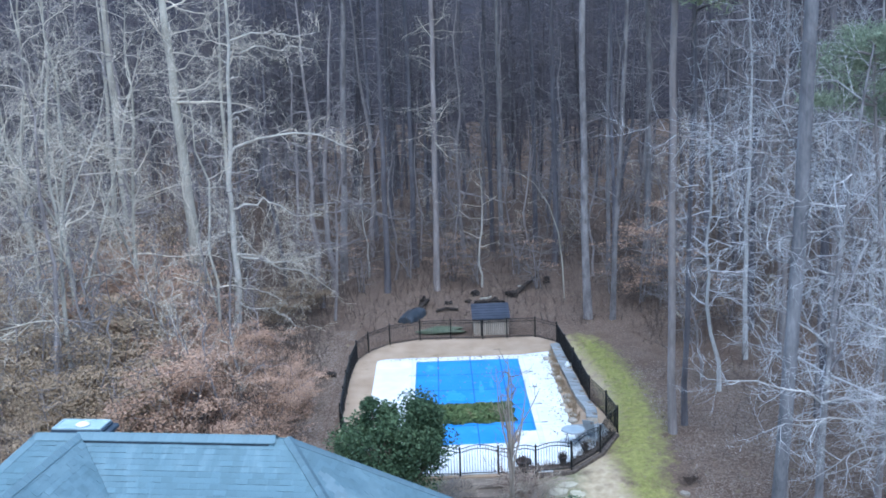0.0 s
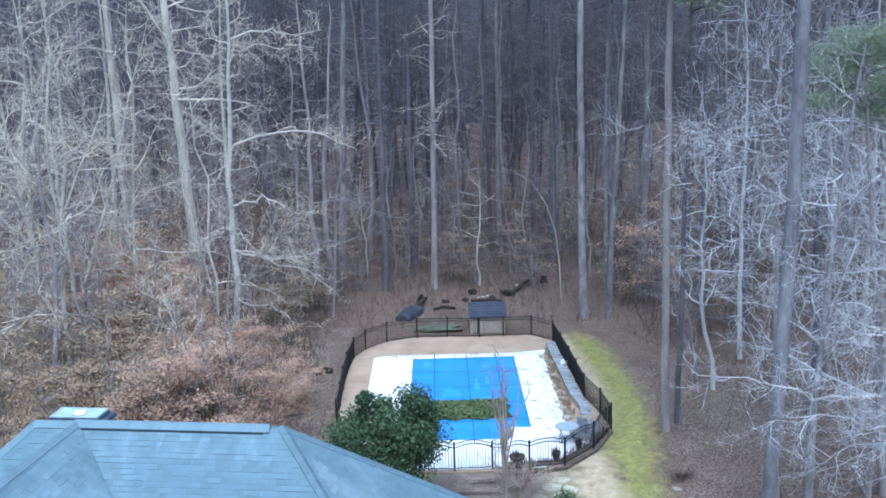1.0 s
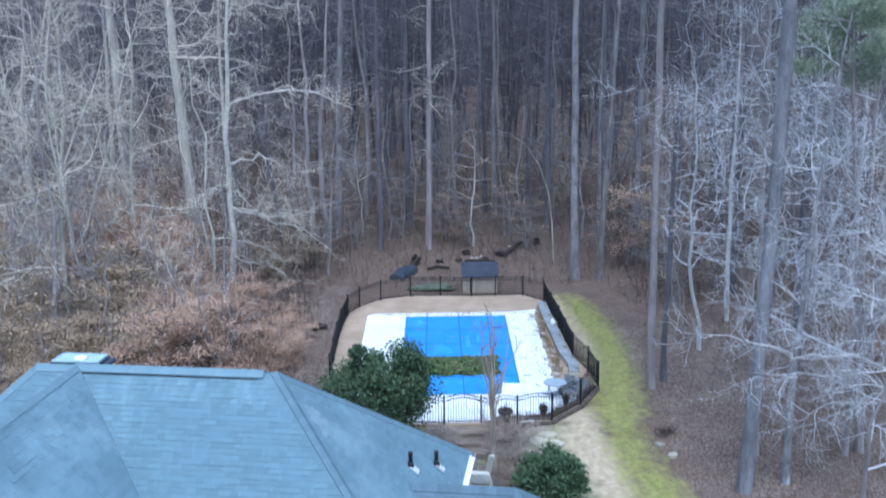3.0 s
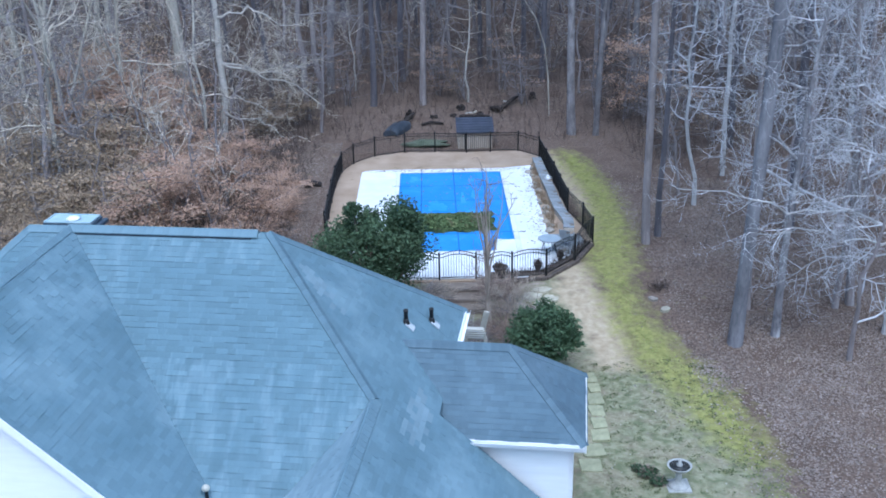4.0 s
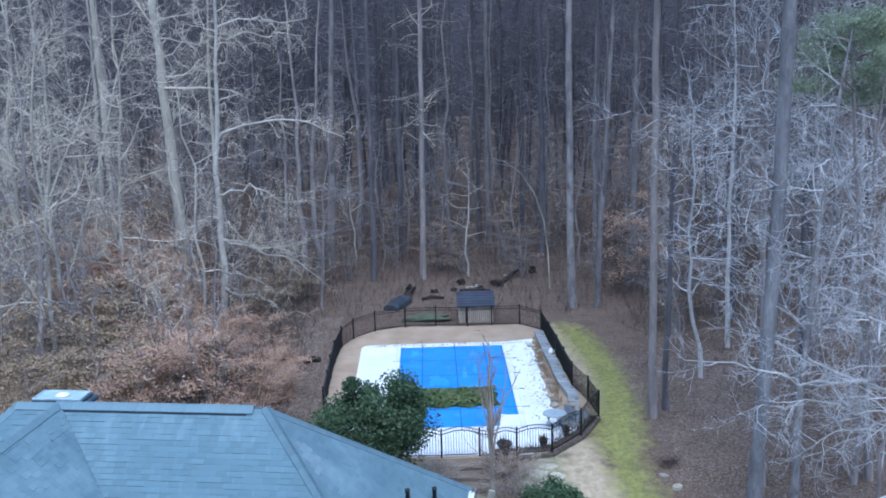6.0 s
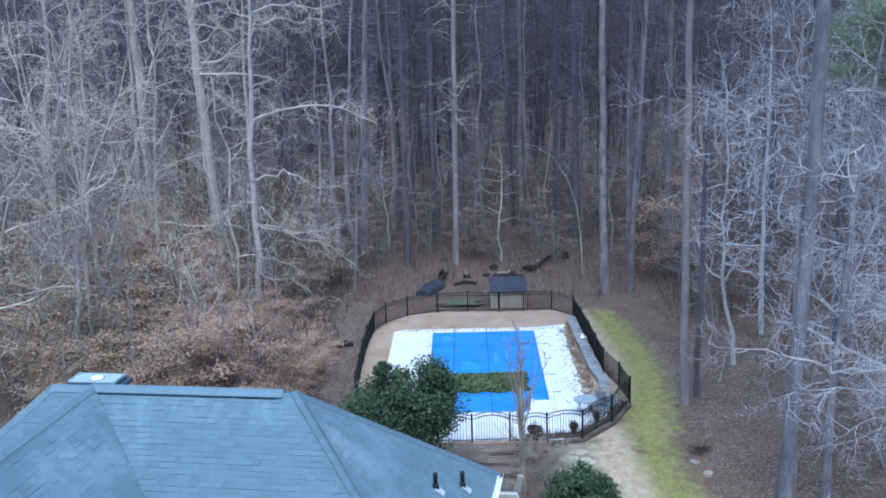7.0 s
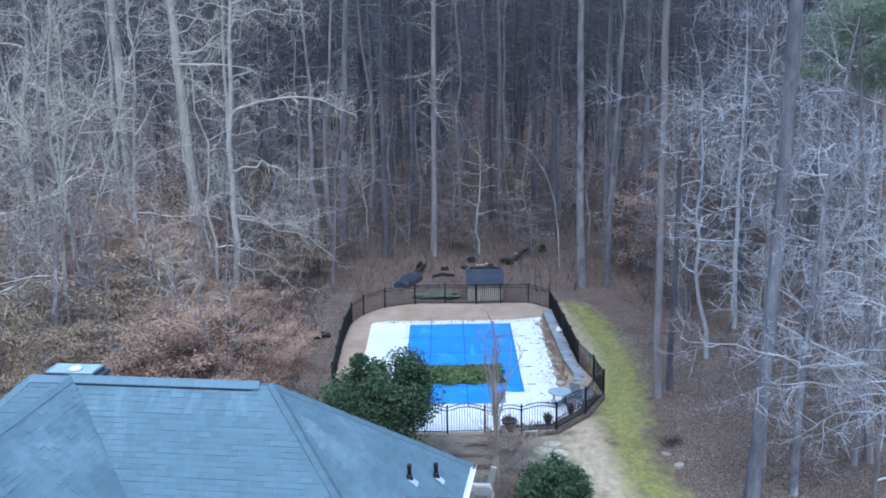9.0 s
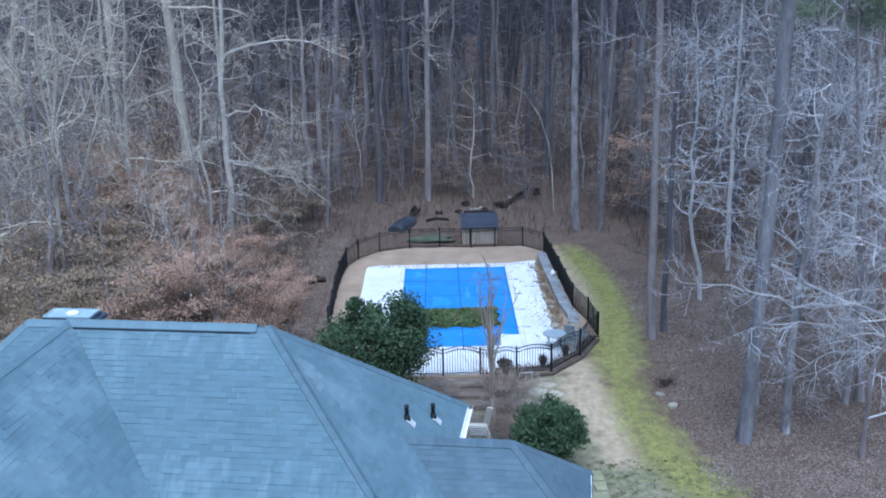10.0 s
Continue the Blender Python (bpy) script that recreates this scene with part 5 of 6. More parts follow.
def pine_tree(seed, h, r, lean=(0, 0), clear=0.72, bark=None, stubs=14, crook=0.05, clumps=26, fine=False, taper=0.75, dead_twig=None):
    """A tall pine: a long bare trunk with dead stubs and a crown of needle clumps at the top."""
    rng = np.random.default_rng(seed)
    tr = Tubes()
    pts = trunk_points(h, lean, crook, rng)
    n = len(pts)
    rad = [r * (1 - taper * i / (n - 1)) * (1.25 if i == 0 else 1) for i in range(n)]
    tr.add(pts, rad, 9)
    dead = Tubes()
    for k in range(stubs):
        s = rng.uniform(0.2, clear)
        q = int(s * (n - 1))
        f = s * (n - 1) - q
        p = pts[q] * (1 - f) + pts[q + 1] * f
        a = rng.uniform(0, 6.28)
        st = bend(p, np.array([math.cos(a), math.sin(a), rng.uniform(-0.3, 0.7)]), rng.uniform(0.6, 3.0), 5, rng, 0.26, 0)
        dead.add(st, [0.03, 0.024, 0.018, 0.013, 0.007], 3)
        sprout(dead, st, 0.02, rng, 1, (1.6, 2.0), (0.9, 0.4), 0.0, 0.011, 0.3)
    cen = []
    for k in range(clumps):
        s = rng.uniform(clear, 1.0)
        q = min(n - 2, int(s * (n - 1)))
        p = pts[q]
        a = rng.uniform(0, 6.28)
        l = (1.15 - s) / (1.15 - clear) * (3.4 if clumps < 50 else 4.4) * rng.uniform(0.5, 1.1)
        lp = bend(p + np.array([0, 0, rng.uniform(0, 1.2)]), np.array([math.cos(a), math.sin(a), 0.25]), l, 5, rng, 0.15, 0.03)
        tr.add(lp, [0.06, 0.05, 0.035, 0.02, 0.01], 3)
        for c in lp[2:]:
            cen.append(c + rng.normal(0, 0.30 if fine else 0.42, (330 if fine else 42, 3)) * np.array([1, 1, 0.6]))
    leaves = leaf_mesh("needles", np.concatenate(cen), 0.032 if fine else 0.09, M_PINE_SOFT if fine else M_PINE, rng, 0.2, 8.0 if fine else 5.0)
    return tr.mesh("trunk", bark or M_BARK_GREY), leaves, dead.mesh("dead_branchwork", dead_twig or M_TWIG)


def plant(name, meshes, x, y, label, turn=0.0, scale=1.0, group="", parts=("trunk", "crown", "dead_branchwork"), category="tree"):
    t = hold(name, pose(x, y, gh(x, y), 0, 0, turn) @ Matrix.Scale(scale, 4), label, category, group)
    for nm, me in zip(parts, meshes):
        put(nm, me, t, kind="stuff" if nm.endswith("branchwork") else "")
    return t


# the trees that stand out along the clearing
plant("pine_tree", pine_tree(21, 29, 0.175, (0.0, 0.0), 0.85, M_BARK_GREY, taper=0.3), 5.92, -0.9, "tall grey pine with a long bare trunk beside the grass")
plant("pine_tree", pine_tree(22, 22, 0.14, (0.004, 0.01), 0.85, M_BARK_DARK), 6.65, 0.0, "slim dark pine close behind a taller one")
plant("pine_tree", pine_tree(23, 27, 0.25, (0.026, 0.0), 0.85, M_BARK_SLATE, clumps=30, taper=0.12), 7.72, -9.4, "thick blue-grey pine trunk at the wood's edge")
plant("pine_tree", pine_tree(29, 17.6, 0.16, (-0.1, 0.0), 0.875, clumps=15, fine=True), 13.1, -6.8, "green-crowned pine at the wood's edge")
# crowns above the view are thickened with clumps to shade the floor
plant("pine_tree", pine_tree(24, 30, 0.25, (-0.02, 0.0), 0.86, M_BARK_BLUE, clumps=60, taper=0.5), 4.95, 18.0, "pale grey pine trunk behind the fence")
plant("pine_tree", pine_tree(25, 29, 0.17, (0.035, 0.0), 0.86, M_BARK_BLUE, clumps=60, taper=0.5), 6.4, 17.7, "slim grey pine behind the fence")
plant("pine_tree", pine_tree(26, 32, 0.21, (0.002, 0.0), 0.86, M_BARK_GREY, 44, clumps=70, taper=0.5, dead_twig=M_TWIG_WARM), -4.35, 26.4, "tall grey trunk straight behind the pool")
for k, (x, y, r, ln, who) in enumerate(((-11.1, 30.5, 0.26, 0.045, 0), (-5.9, 34.0, 0.22, -0.002, 1), (0.9, 37.0, 0.20, 0.0, 0), (3.8, 40.0, 0.2, 0.0, 1), (4.6, 33.0, 0.22, 0.004, 1), (10.4, 27.5, 0.24, 0.0, 0), (13.2, 22.5, 0.2, 0.01, 1), (8.3, 31.0, 0.15, 0.01, 0), (-8.0, 44.0, 0.2, 0.0, 1))):
    plant("pine_tree", pine_tree(200 + k, 33, r, (ln, 0.0), 0.84, M_BARK_DARK if who else M_BARK_BLUE, 34, clumps=64, taper=0.6), x, y, "tall straight %s trunk in the wood" % ("dark" if who else "grey"))

DENSE = dict(per_m=(2.3, 4.2), sub=(1.8, 0.85), thin=0.0075)


def showy(seed, x, y, h, r, label, **kw):
    args = dict(DENSE)
    args.update(kw)
    plant("bare_tree", bare_tree("t", seed, h, r, **args), x, y, label)


showy(31, 9.43, -8.9, 17.5, 0.165, "pale forked bare tree with spreading twigs at the wood's edge", lean=(-0.035, -0.01), sweep=0.085, bark=M_BARK_LICHEN, wander=0.2, crook=0.035, first=0.62, limbs=7, limb_len=3.4, rise=0.6, stout=0.011, taper=0.8, twist=0.3, majors=((7.0, -3.6, 2.0, 0.5), (9.7, -5.2, 3.6, -0.3), (11.0, -4.2, 3.5, 0.1), (11.4, -5.4, -0.5, 0.15), (7.8, 2.6, 4.6, 0.1), (11.5, 2.4, 2.1, 0.3), (6.1, 2.8, 3.6, -0.2), (12.5, -1.4, 2.4, 0.2), (5.0, 3.6, 0.6, 0.1), (4.6, -2.4, -0.9, 0.4), (13.2, -5.0, 1.6, 0.3)))
showy(30, 8.86, -7.0, 21.5, 0.12, "slim pale tree with long upswept branches beside a thick pine", lean=(-0.025, 0.0), bark=M_BARK_GREY, wander=0.18, crook=0.025, first=0.6, limbs=9, limb_len=2.6, rise=1.0, stout=0.009, taper=0.7, twist=0.2, majors=((16.6, -1.1, 2.4, -0.3), (16.5, -2.6, 1.2, 0.15), (15.7, -2.0, 3.2, 0.0), (14.5, -2.5, 2.7, -0.15), (13.9, -2.9, 0.1, 0.1), (13.3, -5.0, 1.3, -0.2), (12.6, 1.3, 2.6, -0.1), (15.0, 1.4, 2.8, -0.2), (17.2, 1.0, 2.8, -0.2)))
showy(32, 12.4, -7.0, 19, 0.13, "pale bare tree with arching branches in the wood", lean=(0.03, 0), first=0.2, limbs=15, limb_len=5.4, rise=0.4, forks=2, bark=M_BARK_GREY)
showy(33, 9.35, 4.3, 16, 0.11, "slim pale bare tree with a crooked stem", lean=(-0.08, 0), crook=0.14, first=0.22, limbs=18, limb_len=3.4, rise=0.3)
showy(34, 14.2, -1.5, 21, 0.15, "bare grey tree with dense twigs in the wood", lean=(0.02, 0), first=0.2, limbs=17, limb_len=5.8, rise=0.35, forks=1, bark=M_BARK_GREY, twig=M_TWIG)
showy(44, 17.2, 2.5, 22, 0.16, "bare grey tree with a wide twiggy crown", first=0.2, limbs=17, limb_len=4.6, rise=0.4, bark=M_BARK_GREY, twig=M_TWIG)
showy(45, 12.0, 9.0, 21, 0.14, "bare tree with fine pale twigs in the wood", first=0.25, limbs=22, limb_len=4.2, rise=0.45, twig=M_TWIG)
showy(46, 19.5, 11.0, 22, 0.18, "leafless tree with tangled pale twigs", first=0.2, limbs=24, limb_len=4.8, rise=0.45)
showy(35, -16.1, 15.0, 21, 0.21, "crooked pale bare tree with long drooping branches", lean=(0.02, 0), crook=0.1, first=0.72, limbs=9, limb_len=3.2, rise=0.5, lift=0.0, wander=0.5, twist=0.6, stout=0.0095, taper=0.7, majors=((15.1, -3.5, -0.7, 0.15), (15.2, 1.2, 2.5, -0.1), (17.4, 5.2, 0.4, 0.1), (16.5, 4.6, 0.3, 0.3), (16.2, -2.0, -0.3, 0.3), (13.2, 2.4, 0.6, -0.1), (13.1, 1.5, -1.4, 0.3), (11.2, 7.3, -0.1, 0.95), (11.2, -1.1, 3.2, -0.6), (10.2, 2.3, 0.3, 0.1), (8.0, 5.4, -0.7, 0.35), (8.8, -2.2, 0.3, 0.1), (6.6, -2.5, -1.3, 0.2), (6.6, 2.6, -2.2, 0.1), (5.4, 4.8, -0.3, -0.1), (5.4, 5.6, -2.9, 0.25), (2.6, 4.6, -1.6, 0.3), (3.8, 3.2, -1.6, 0.2)), bark=M_LIMB, twig=M_TWIG_WARM, thin=0.010, per_m=(2.6, 4.6))
showy(36, -18.75, 18.5, 25, 0.40, "stout pale leaning bare tree", lean=(-0.05, 0), taper=0.6, crook=0.07, first=0.5, limbs=20, limb_len=5.0, rise=0.5, lift=0.02, bark=M_BARK_WARM, twig=M_TWIG_WARM)
showy(37, -11.9, 22.8, 22, 0.2, "grey bare tree with dark twigs", first=0.3, limbs=20, limb_len=4.4, rise=0.4, bark=M_BARK_GREY, twig=M_TWIG)
showy(38, -22.5, 6.0, 22, 0.16, "pale many-branched bare tree over the copper brush", first=0.15, limbs=21, limb_len=4.6, rise=0.5, forks=2, crook=0.22, bark=M_BARK_WARM, twig=M_TWIG_WARM)
showy(39, -24.5, 8.0, 22, 0.14, "pale bare tree with tangled twigs", lean=(0.0, 0), first=0.35, limbs=18, limb_len=4.4, rise=0.6, forks=2, crook=0.12, twist=0.3, majors=((10.3, 3.6, 2.8, 0.1), (9.7, 3.8, 2.4, 0.2), (8.9, 3.6, -1.0, 0.3), (8.7, 3.9, -2.4, 0.35), (6.4, -3.0, 0.8, 0.1), (5.2, 3.4, -0.8, 0.2)), bark=M_BARK_WARM, twig=M_TWIG_WARM)
showy(40, -23.1, 20.0, 25, 0.33, "stout grey bare tree in the wood", lean=(-0.012, 0), taper=0.5, crook=0.06, first=0.45, limbs=22, limb_len=4.8, rise=0.5, bark=M_BARK_WARM, twig=M_TWIG)
showy(47, -19.5, 11.5, 21, 0.14, "pale bare tree with upswept twigs", first=0.2, limbs=19, limb_len=4.4, rise=0.7, forks=2, crook=0.22, bark=M_BARK_WARM, twig=M_TWIG_WARM)
showy(48, -21.0, 1.5, 21, 0.13, "pale bare tree rising from the brush", lean=(-0.03, 0), first=0.2, limbs=19, limb_len=4.2, rise=0.6, forks=2, crook=0.22, bark=M_BARK_WARM, twig=M_TWIG_WARM)
showy(49, -28.0, 17.0, 24, 0.2, "broad bare tree with pale twigs", first=0.2, limbs=19, limb_len=5.0, rise=0.5, forks=2, crook=0.22, bark=M_BARK_WARM, twig=M_TWIG)
showy(70, -10.8, 19.5, 13, 0.10, "slim bare tree leaning over the fence", lean=(0.02, 0), first=0.25, limbs=18, limb_len=3.4, rise=0.4, bark=M_BARK_GREY, twig=M_TWIG)
showy(71, -18.5, 28.0, 24, 0.2, "leafless tree deep in the wood", first=0.2, limbs=24, limb_len=5.0, rise=0.5, bark=M_BARK_WARM, twig=M_TWIG)
showy(78, 11.6, -10.8, 12, 0.1, "low-branched bare tree at the wood's edge", lean=(0.02, 0), crook=0.14, first=0.12, limbs=14, limb_len=4.4, rise=0.3, forks=1, bark=M_BARK_GREY)
showy(79, 13.7, -8.9, 14, 0.13, "low bare tree with long arching pale limbs", crook=0.08, first=0.4, limbs=10, limb_len=4.2, rise=0.4, bark=M_BARK_PALE, stout=0.0055, twist=0.45, majors=((4.2, -9.0, 2.6, 0.3), (4.0, -6.6, 0.7, 0.4), (3.9, -4.2, -1.9, 0.3), (5.4, -4.8, 0.5, 0.3), (6.6, -4.4, 2.2, 0.2), (8.0, -4.0, 3.0, 0.1), (3.4, -5.0, -1.2, 0.5)))
showy(73, 16.0, -5.0, 21, 0.14, "bare tree with long pale branches in the wood", first=0.15, limbs=18, limb_len=6.0, rise=0.3, forks=1, bark=M_BARK_GREY, twig=M_TWIG)
showy(74, 11.2, -3.6, 13, 0.09, "slim bare tree with thin arching twigs", lean=(-0.03, 0), crook=0.15, first=0.2, limbs=20, limb_len=4.4, rise=0.3, bark=M_BARK_GREY)
showy(75, 19.0, -3.0, 22, 0.16, "wide bare tree with tangled pale twigs", first=0.15, limbs=18, limb_len=6.0, rise=0.35, bark=M_BARK_GREY, twig=M_TWIG)
showy(76, -27.0, 3.5, 22, 0.14, "bare tree with upswept pale twigs", crook=0.2, first=0.15, limbs=21, limb_len=5.0, rise=0.7, forks=2, bark=M_BARK_WARM, twig=M_TWIG_WARM)
showy(77, -16.5, 9.5, 19, 0.1, "slender crooked bare tree above the copper brush", crook=0.25, first=0.2, limbs=16, limb_len=4.0, rise=0.5, forks=1, bark=M_BARK_WARM, twig=M_TWIG_WARM)
showy(72, -26.5, 28.0, 25, 0.22, "leafless tree with a wide pale crown", first=0.2, limbs=24, limb_len=5.2, rise=0.5, bark=M_BARK_WARM, twig=M_TWIG)
plant("bare_tree", bare_tree("t", 41, 9, 0.07, (0.03, 0.0), 0.14, 0.35, 9, 1.8, (1.6, 2), (0.8, 0.5), 0.4, 0.0, 0.012, M_LIMB, M_TWIG_WARM, forks=1), -9.3, 31.0, "thin forked sapling behind the pool", category="sapling")
plant("bare_tree", bare_tree("t", 42, 9, 0.08, (0.0, 0.0), 0.12, 0.3, 12, 2.4, (1.6, 2), (1.0, 0.5), 0.15, 0.0, 0.013, M_LIMB, M_TWIG_WARM), -1.2, 27.0, "small crooked bare tree behind the shed", category="sapling")
for k, (x, y, h) in enumerate(((-7.4, 30.0, 12), (-2.9, 32.0, 11), (1.9, 31.5, 12), (6.9, 29.0, 11), (-5.6, 36.0, 14), (3.1, 36.0, 13))):
    plant("bare_tree", bare_tree("t", 400 + k, h, 0.085, (0.03 * (-1) ** k, 0.0), 0.15, 0.3, 12, 2.6, (1.8, 2.4), (1.1, 0.6), 0.2, 0.0, 0.012, M_BARK_GREY, M_TWIG, wander=0.45, forks=k % 2), x, y, "thin crooked sapling among the pines", category="sapling")
log("arching_sapling", on_ground([(4.05, 22.6, -0.1), (3.95, 22.7, 2.5), (3.7, 22.8, 4.6), (3.1, 22.9, 6.4), (2.2, 23.0, 7.8), (1.2, 23.1, 8.5), (0.3, 23.1, 8.8)]), 0.05, 0.012, "thin pale sapling bent over in an arch", M_BARK_WARM)
# the small bare tree beside the gate
plant("bare_tree", bare_tree("t", 43, 6.8, 0.105, (0.0, 0.0), 0.03, 0.2, 22, 1.3, (2.6, 3.2), (0.7, 0.4), 1.6, 0.08, 0.009, M_BARK_TAN, M_STEM, wander=0.2, forks=7, fork_out=0.07, stout=0.006), -1.62, -8.3, "small bare many-stemmed ornamental tree beside the gate steps")

# the wood behind: a few kinds, repeated
rng = np.random.default_rng(77)
# extra needle clumps, unseen overhead, keep sky light off the wood's floor
KINDS = [("pine", pine_tree(50 + k, 33 + k, 0.16 + 0.03 * (k % 3), (rng.normal(0, 0.01), rng.normal(0, 0.01)), 0.80 + 0.02 * k, M_BARK_DARK, 20, clumps=76)) for k in range(4)]
BARE = [("bare", bare_tree("t", 60 + k, 17 + k, 0.13 + 0.02 * k, (rng.normal(0, 0.02), 0), 0.16, 0.14, 22, 4.2, (1.5, 2.3), (1.8, 0.9), 0.4, 0.02, 0.015, M_BARK_DARK if k % 2 else M_BARK_GREY, M_TWIG, wander=0.34)) for k in range(5)]


def taken(x, y):
    if -21.5 < x < 12.5 and y < 20.5:
        return True
    if -8.5 < x < 7.5 and y < 30 and abs(x + 0.5) < 7:
        return True
    return x * x * 0 + y < -14 + abs(x) * 0.25 or (x > 8 and y < -11 and x < 13)


placed = []
for spread, count, y0, y1 in ((2.6, 30, 24, 45), (2.6, 56, 45, 90), (2.6, 12, -4, 22)):
    tries = 0
    k = 0
    while k < count and tries < 4000:
        tries += 1
        y = rng.uniform(y0, y1)
        half = 0.44 * (y + 46) + 2
        x = rng.uniform(-half, half) - 4
        if taken(x, y) or any((x - a) ** 2 + (y - b) ** 2 < spread ** 2 for a, b in placed):
            continue
        placed.append((x, y))
        k += 1
        left = x < -9 - 0.1 * (y - 10)
        pine = rng.random() < (0.1 if left and y < 50 else 0.36)
        kind, me = (KINDS if pine else BARE)[int(rng.integers(0, 4 if pine else 5))]
        plant("pine_tree" if pine else "bare_tree", me, x, y, "tall bare-trunked pine in the winter wood" if pine else "leafless tree with grey twigs in the winter wood", rng.uniform(0, 360), rng.uniform(0.85, 1.15), "trees of the wood")


SAPS = [bare_tree("t", 300 + k, 5.5 + 1.6 * k, 0.045 + 0.01 * k, (rng.normal(0, 0.06), 0), 0.16, 0.12, 16, 1.9 + 0.3 * k, (1.8, 2.6), (0.9, 0.5), 0.7, 0.02, 0.011, M_BARK_GREY, M_TWIG if k % 2 else M_TWIG_WARM, wander=0.36) for k in range(4)]
sap_rng = np.random.default_rng(41)
count = 0
while count < 95:
    y = sap_rng.uniform(-3, 58)
    half = 0.43 * (y + 46)
    x = sap_rng.uniform(-half, half) - 4
    if (-10.5 < x < 8.0 and y < 19.5) or (x > 0 and y < 0) or (-11 < x < 8 and y < 36):
        continue
    count += 1
    plant("sapling", SAPS[int(sap_rng.integers(0, 4))], x, y, "slim bare sapling in the winter undergrowth", sap_rng.uniform(0, 360), sap_rng.uniform(0.75, 1.2), "saplings of the wood", ("stem", "crown"), "sapling")


for k in range(26):
    plant("sapling", SAPS[int(sap_rng.integers(0, 4))], sap_rng.uniform(-27, -14), sap_rng.uniform(-4, 13), "slim bare sapling rising through the leafy brush", sap_rng.uniform(0, 360), sap_rng.uniform(0.8, 1.2), "saplings in the brush", ("stem", "crown"), "sapling")


def far_wood():
    """Distant trunks and twigs that cannot be told apart."""
    q = np.random.default_rng(9)
    t = Tubes()
    for k in range(420):
        y = q.uniform(60, 125)
        half = 0.46 * (y + 46)
        x = q.uniform(-half, half) - 4
        z = gh(x, y)
        h, r = q.uniform(15, 27), q.uniform(0.06, 0.18)
        l = q.normal(0, 0.06, 2)
        t.add([(x, y, z), (x + l[0] * h * 0.5 + q.normal(0, 0.15), y, z + h * 0.5), (x + l[0] * h, y + l[1] * h, z + h)], [r, r * 0.7, r * 0.2], 4)
        for j in range(80):
            s = q.uniform(0.08, 0.95)
            p = np.array([x + l[0] * h * s, y + l[1] * h * s, z + h * s])
            a = q.uniform(0, 6.28)
            e = p + np.array([math.cos(a), math.sin(a), q.uniform(-0.3, 0.8)]) * q.uniform(0.8, 4.0)
            t.add([p, (p + e) / 2 + q.normal(0, 0.15, 3), e], [0.035, 0.025, 0.012], 3)
    # darkness between far trees comes from this bark colour
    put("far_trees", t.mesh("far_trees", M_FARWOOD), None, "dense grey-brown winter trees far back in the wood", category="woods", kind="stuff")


far_wood()


def undergrowth():
    q = np.random.default_rng(12)
    t = Tubes()
    n = 0
    while n < 12500:
        y = q.uniform(-9, 62)
        half = 0.44 * (y + 46) + 1
        x = q.uniform(-half, half) - 4
        if (-10.5 < x < 7.0 and y < 16.5) or (6 < x < 8.5 and y < -2) or (x > 0 and y < 12 and q.random() < 0.85) or (-10 < x < 8 and y < 30 and q.random() < 0.35):
            continue
        n += 1
        h = q.uniform(0.6, 3.6) * (0.2 + 0.25 * smooth(17, 26, y) if (-11 < x < 8 and y < 28) or (x > 0 and y < 0) else 1)
        p = np.array([x, y, gh(x, y)])
        pts = bend(p, np.array([q.normal(0, 0.25), q.normal(0, 0.25), 1.0]), h, 4, q, 0.15, 0)
        t.add(pts, [0.014, 0.012, 0.009, 0.005], 3)
        for j in range(4):
            b = pts[1 + j % 3]
            a = q.uniform(0, 6.28)
            e = b + np.array([math.cos(a), math.sin(a), q.uniform(0.1, 1.0)]) * h * q.uniform(0.15, 0.4)
            t.add([b, (b + e) / 2 + q.normal(0, 0.04, 3), e], [0.009, 0.008, 0.004], 3)
    put("undergrowth", t.mesh("undergrowth", M_BRUSH), None, "tangle of thin bare saplings and brush on the forest floor", category="undergrowth", kind="stuff")


undergrowth()


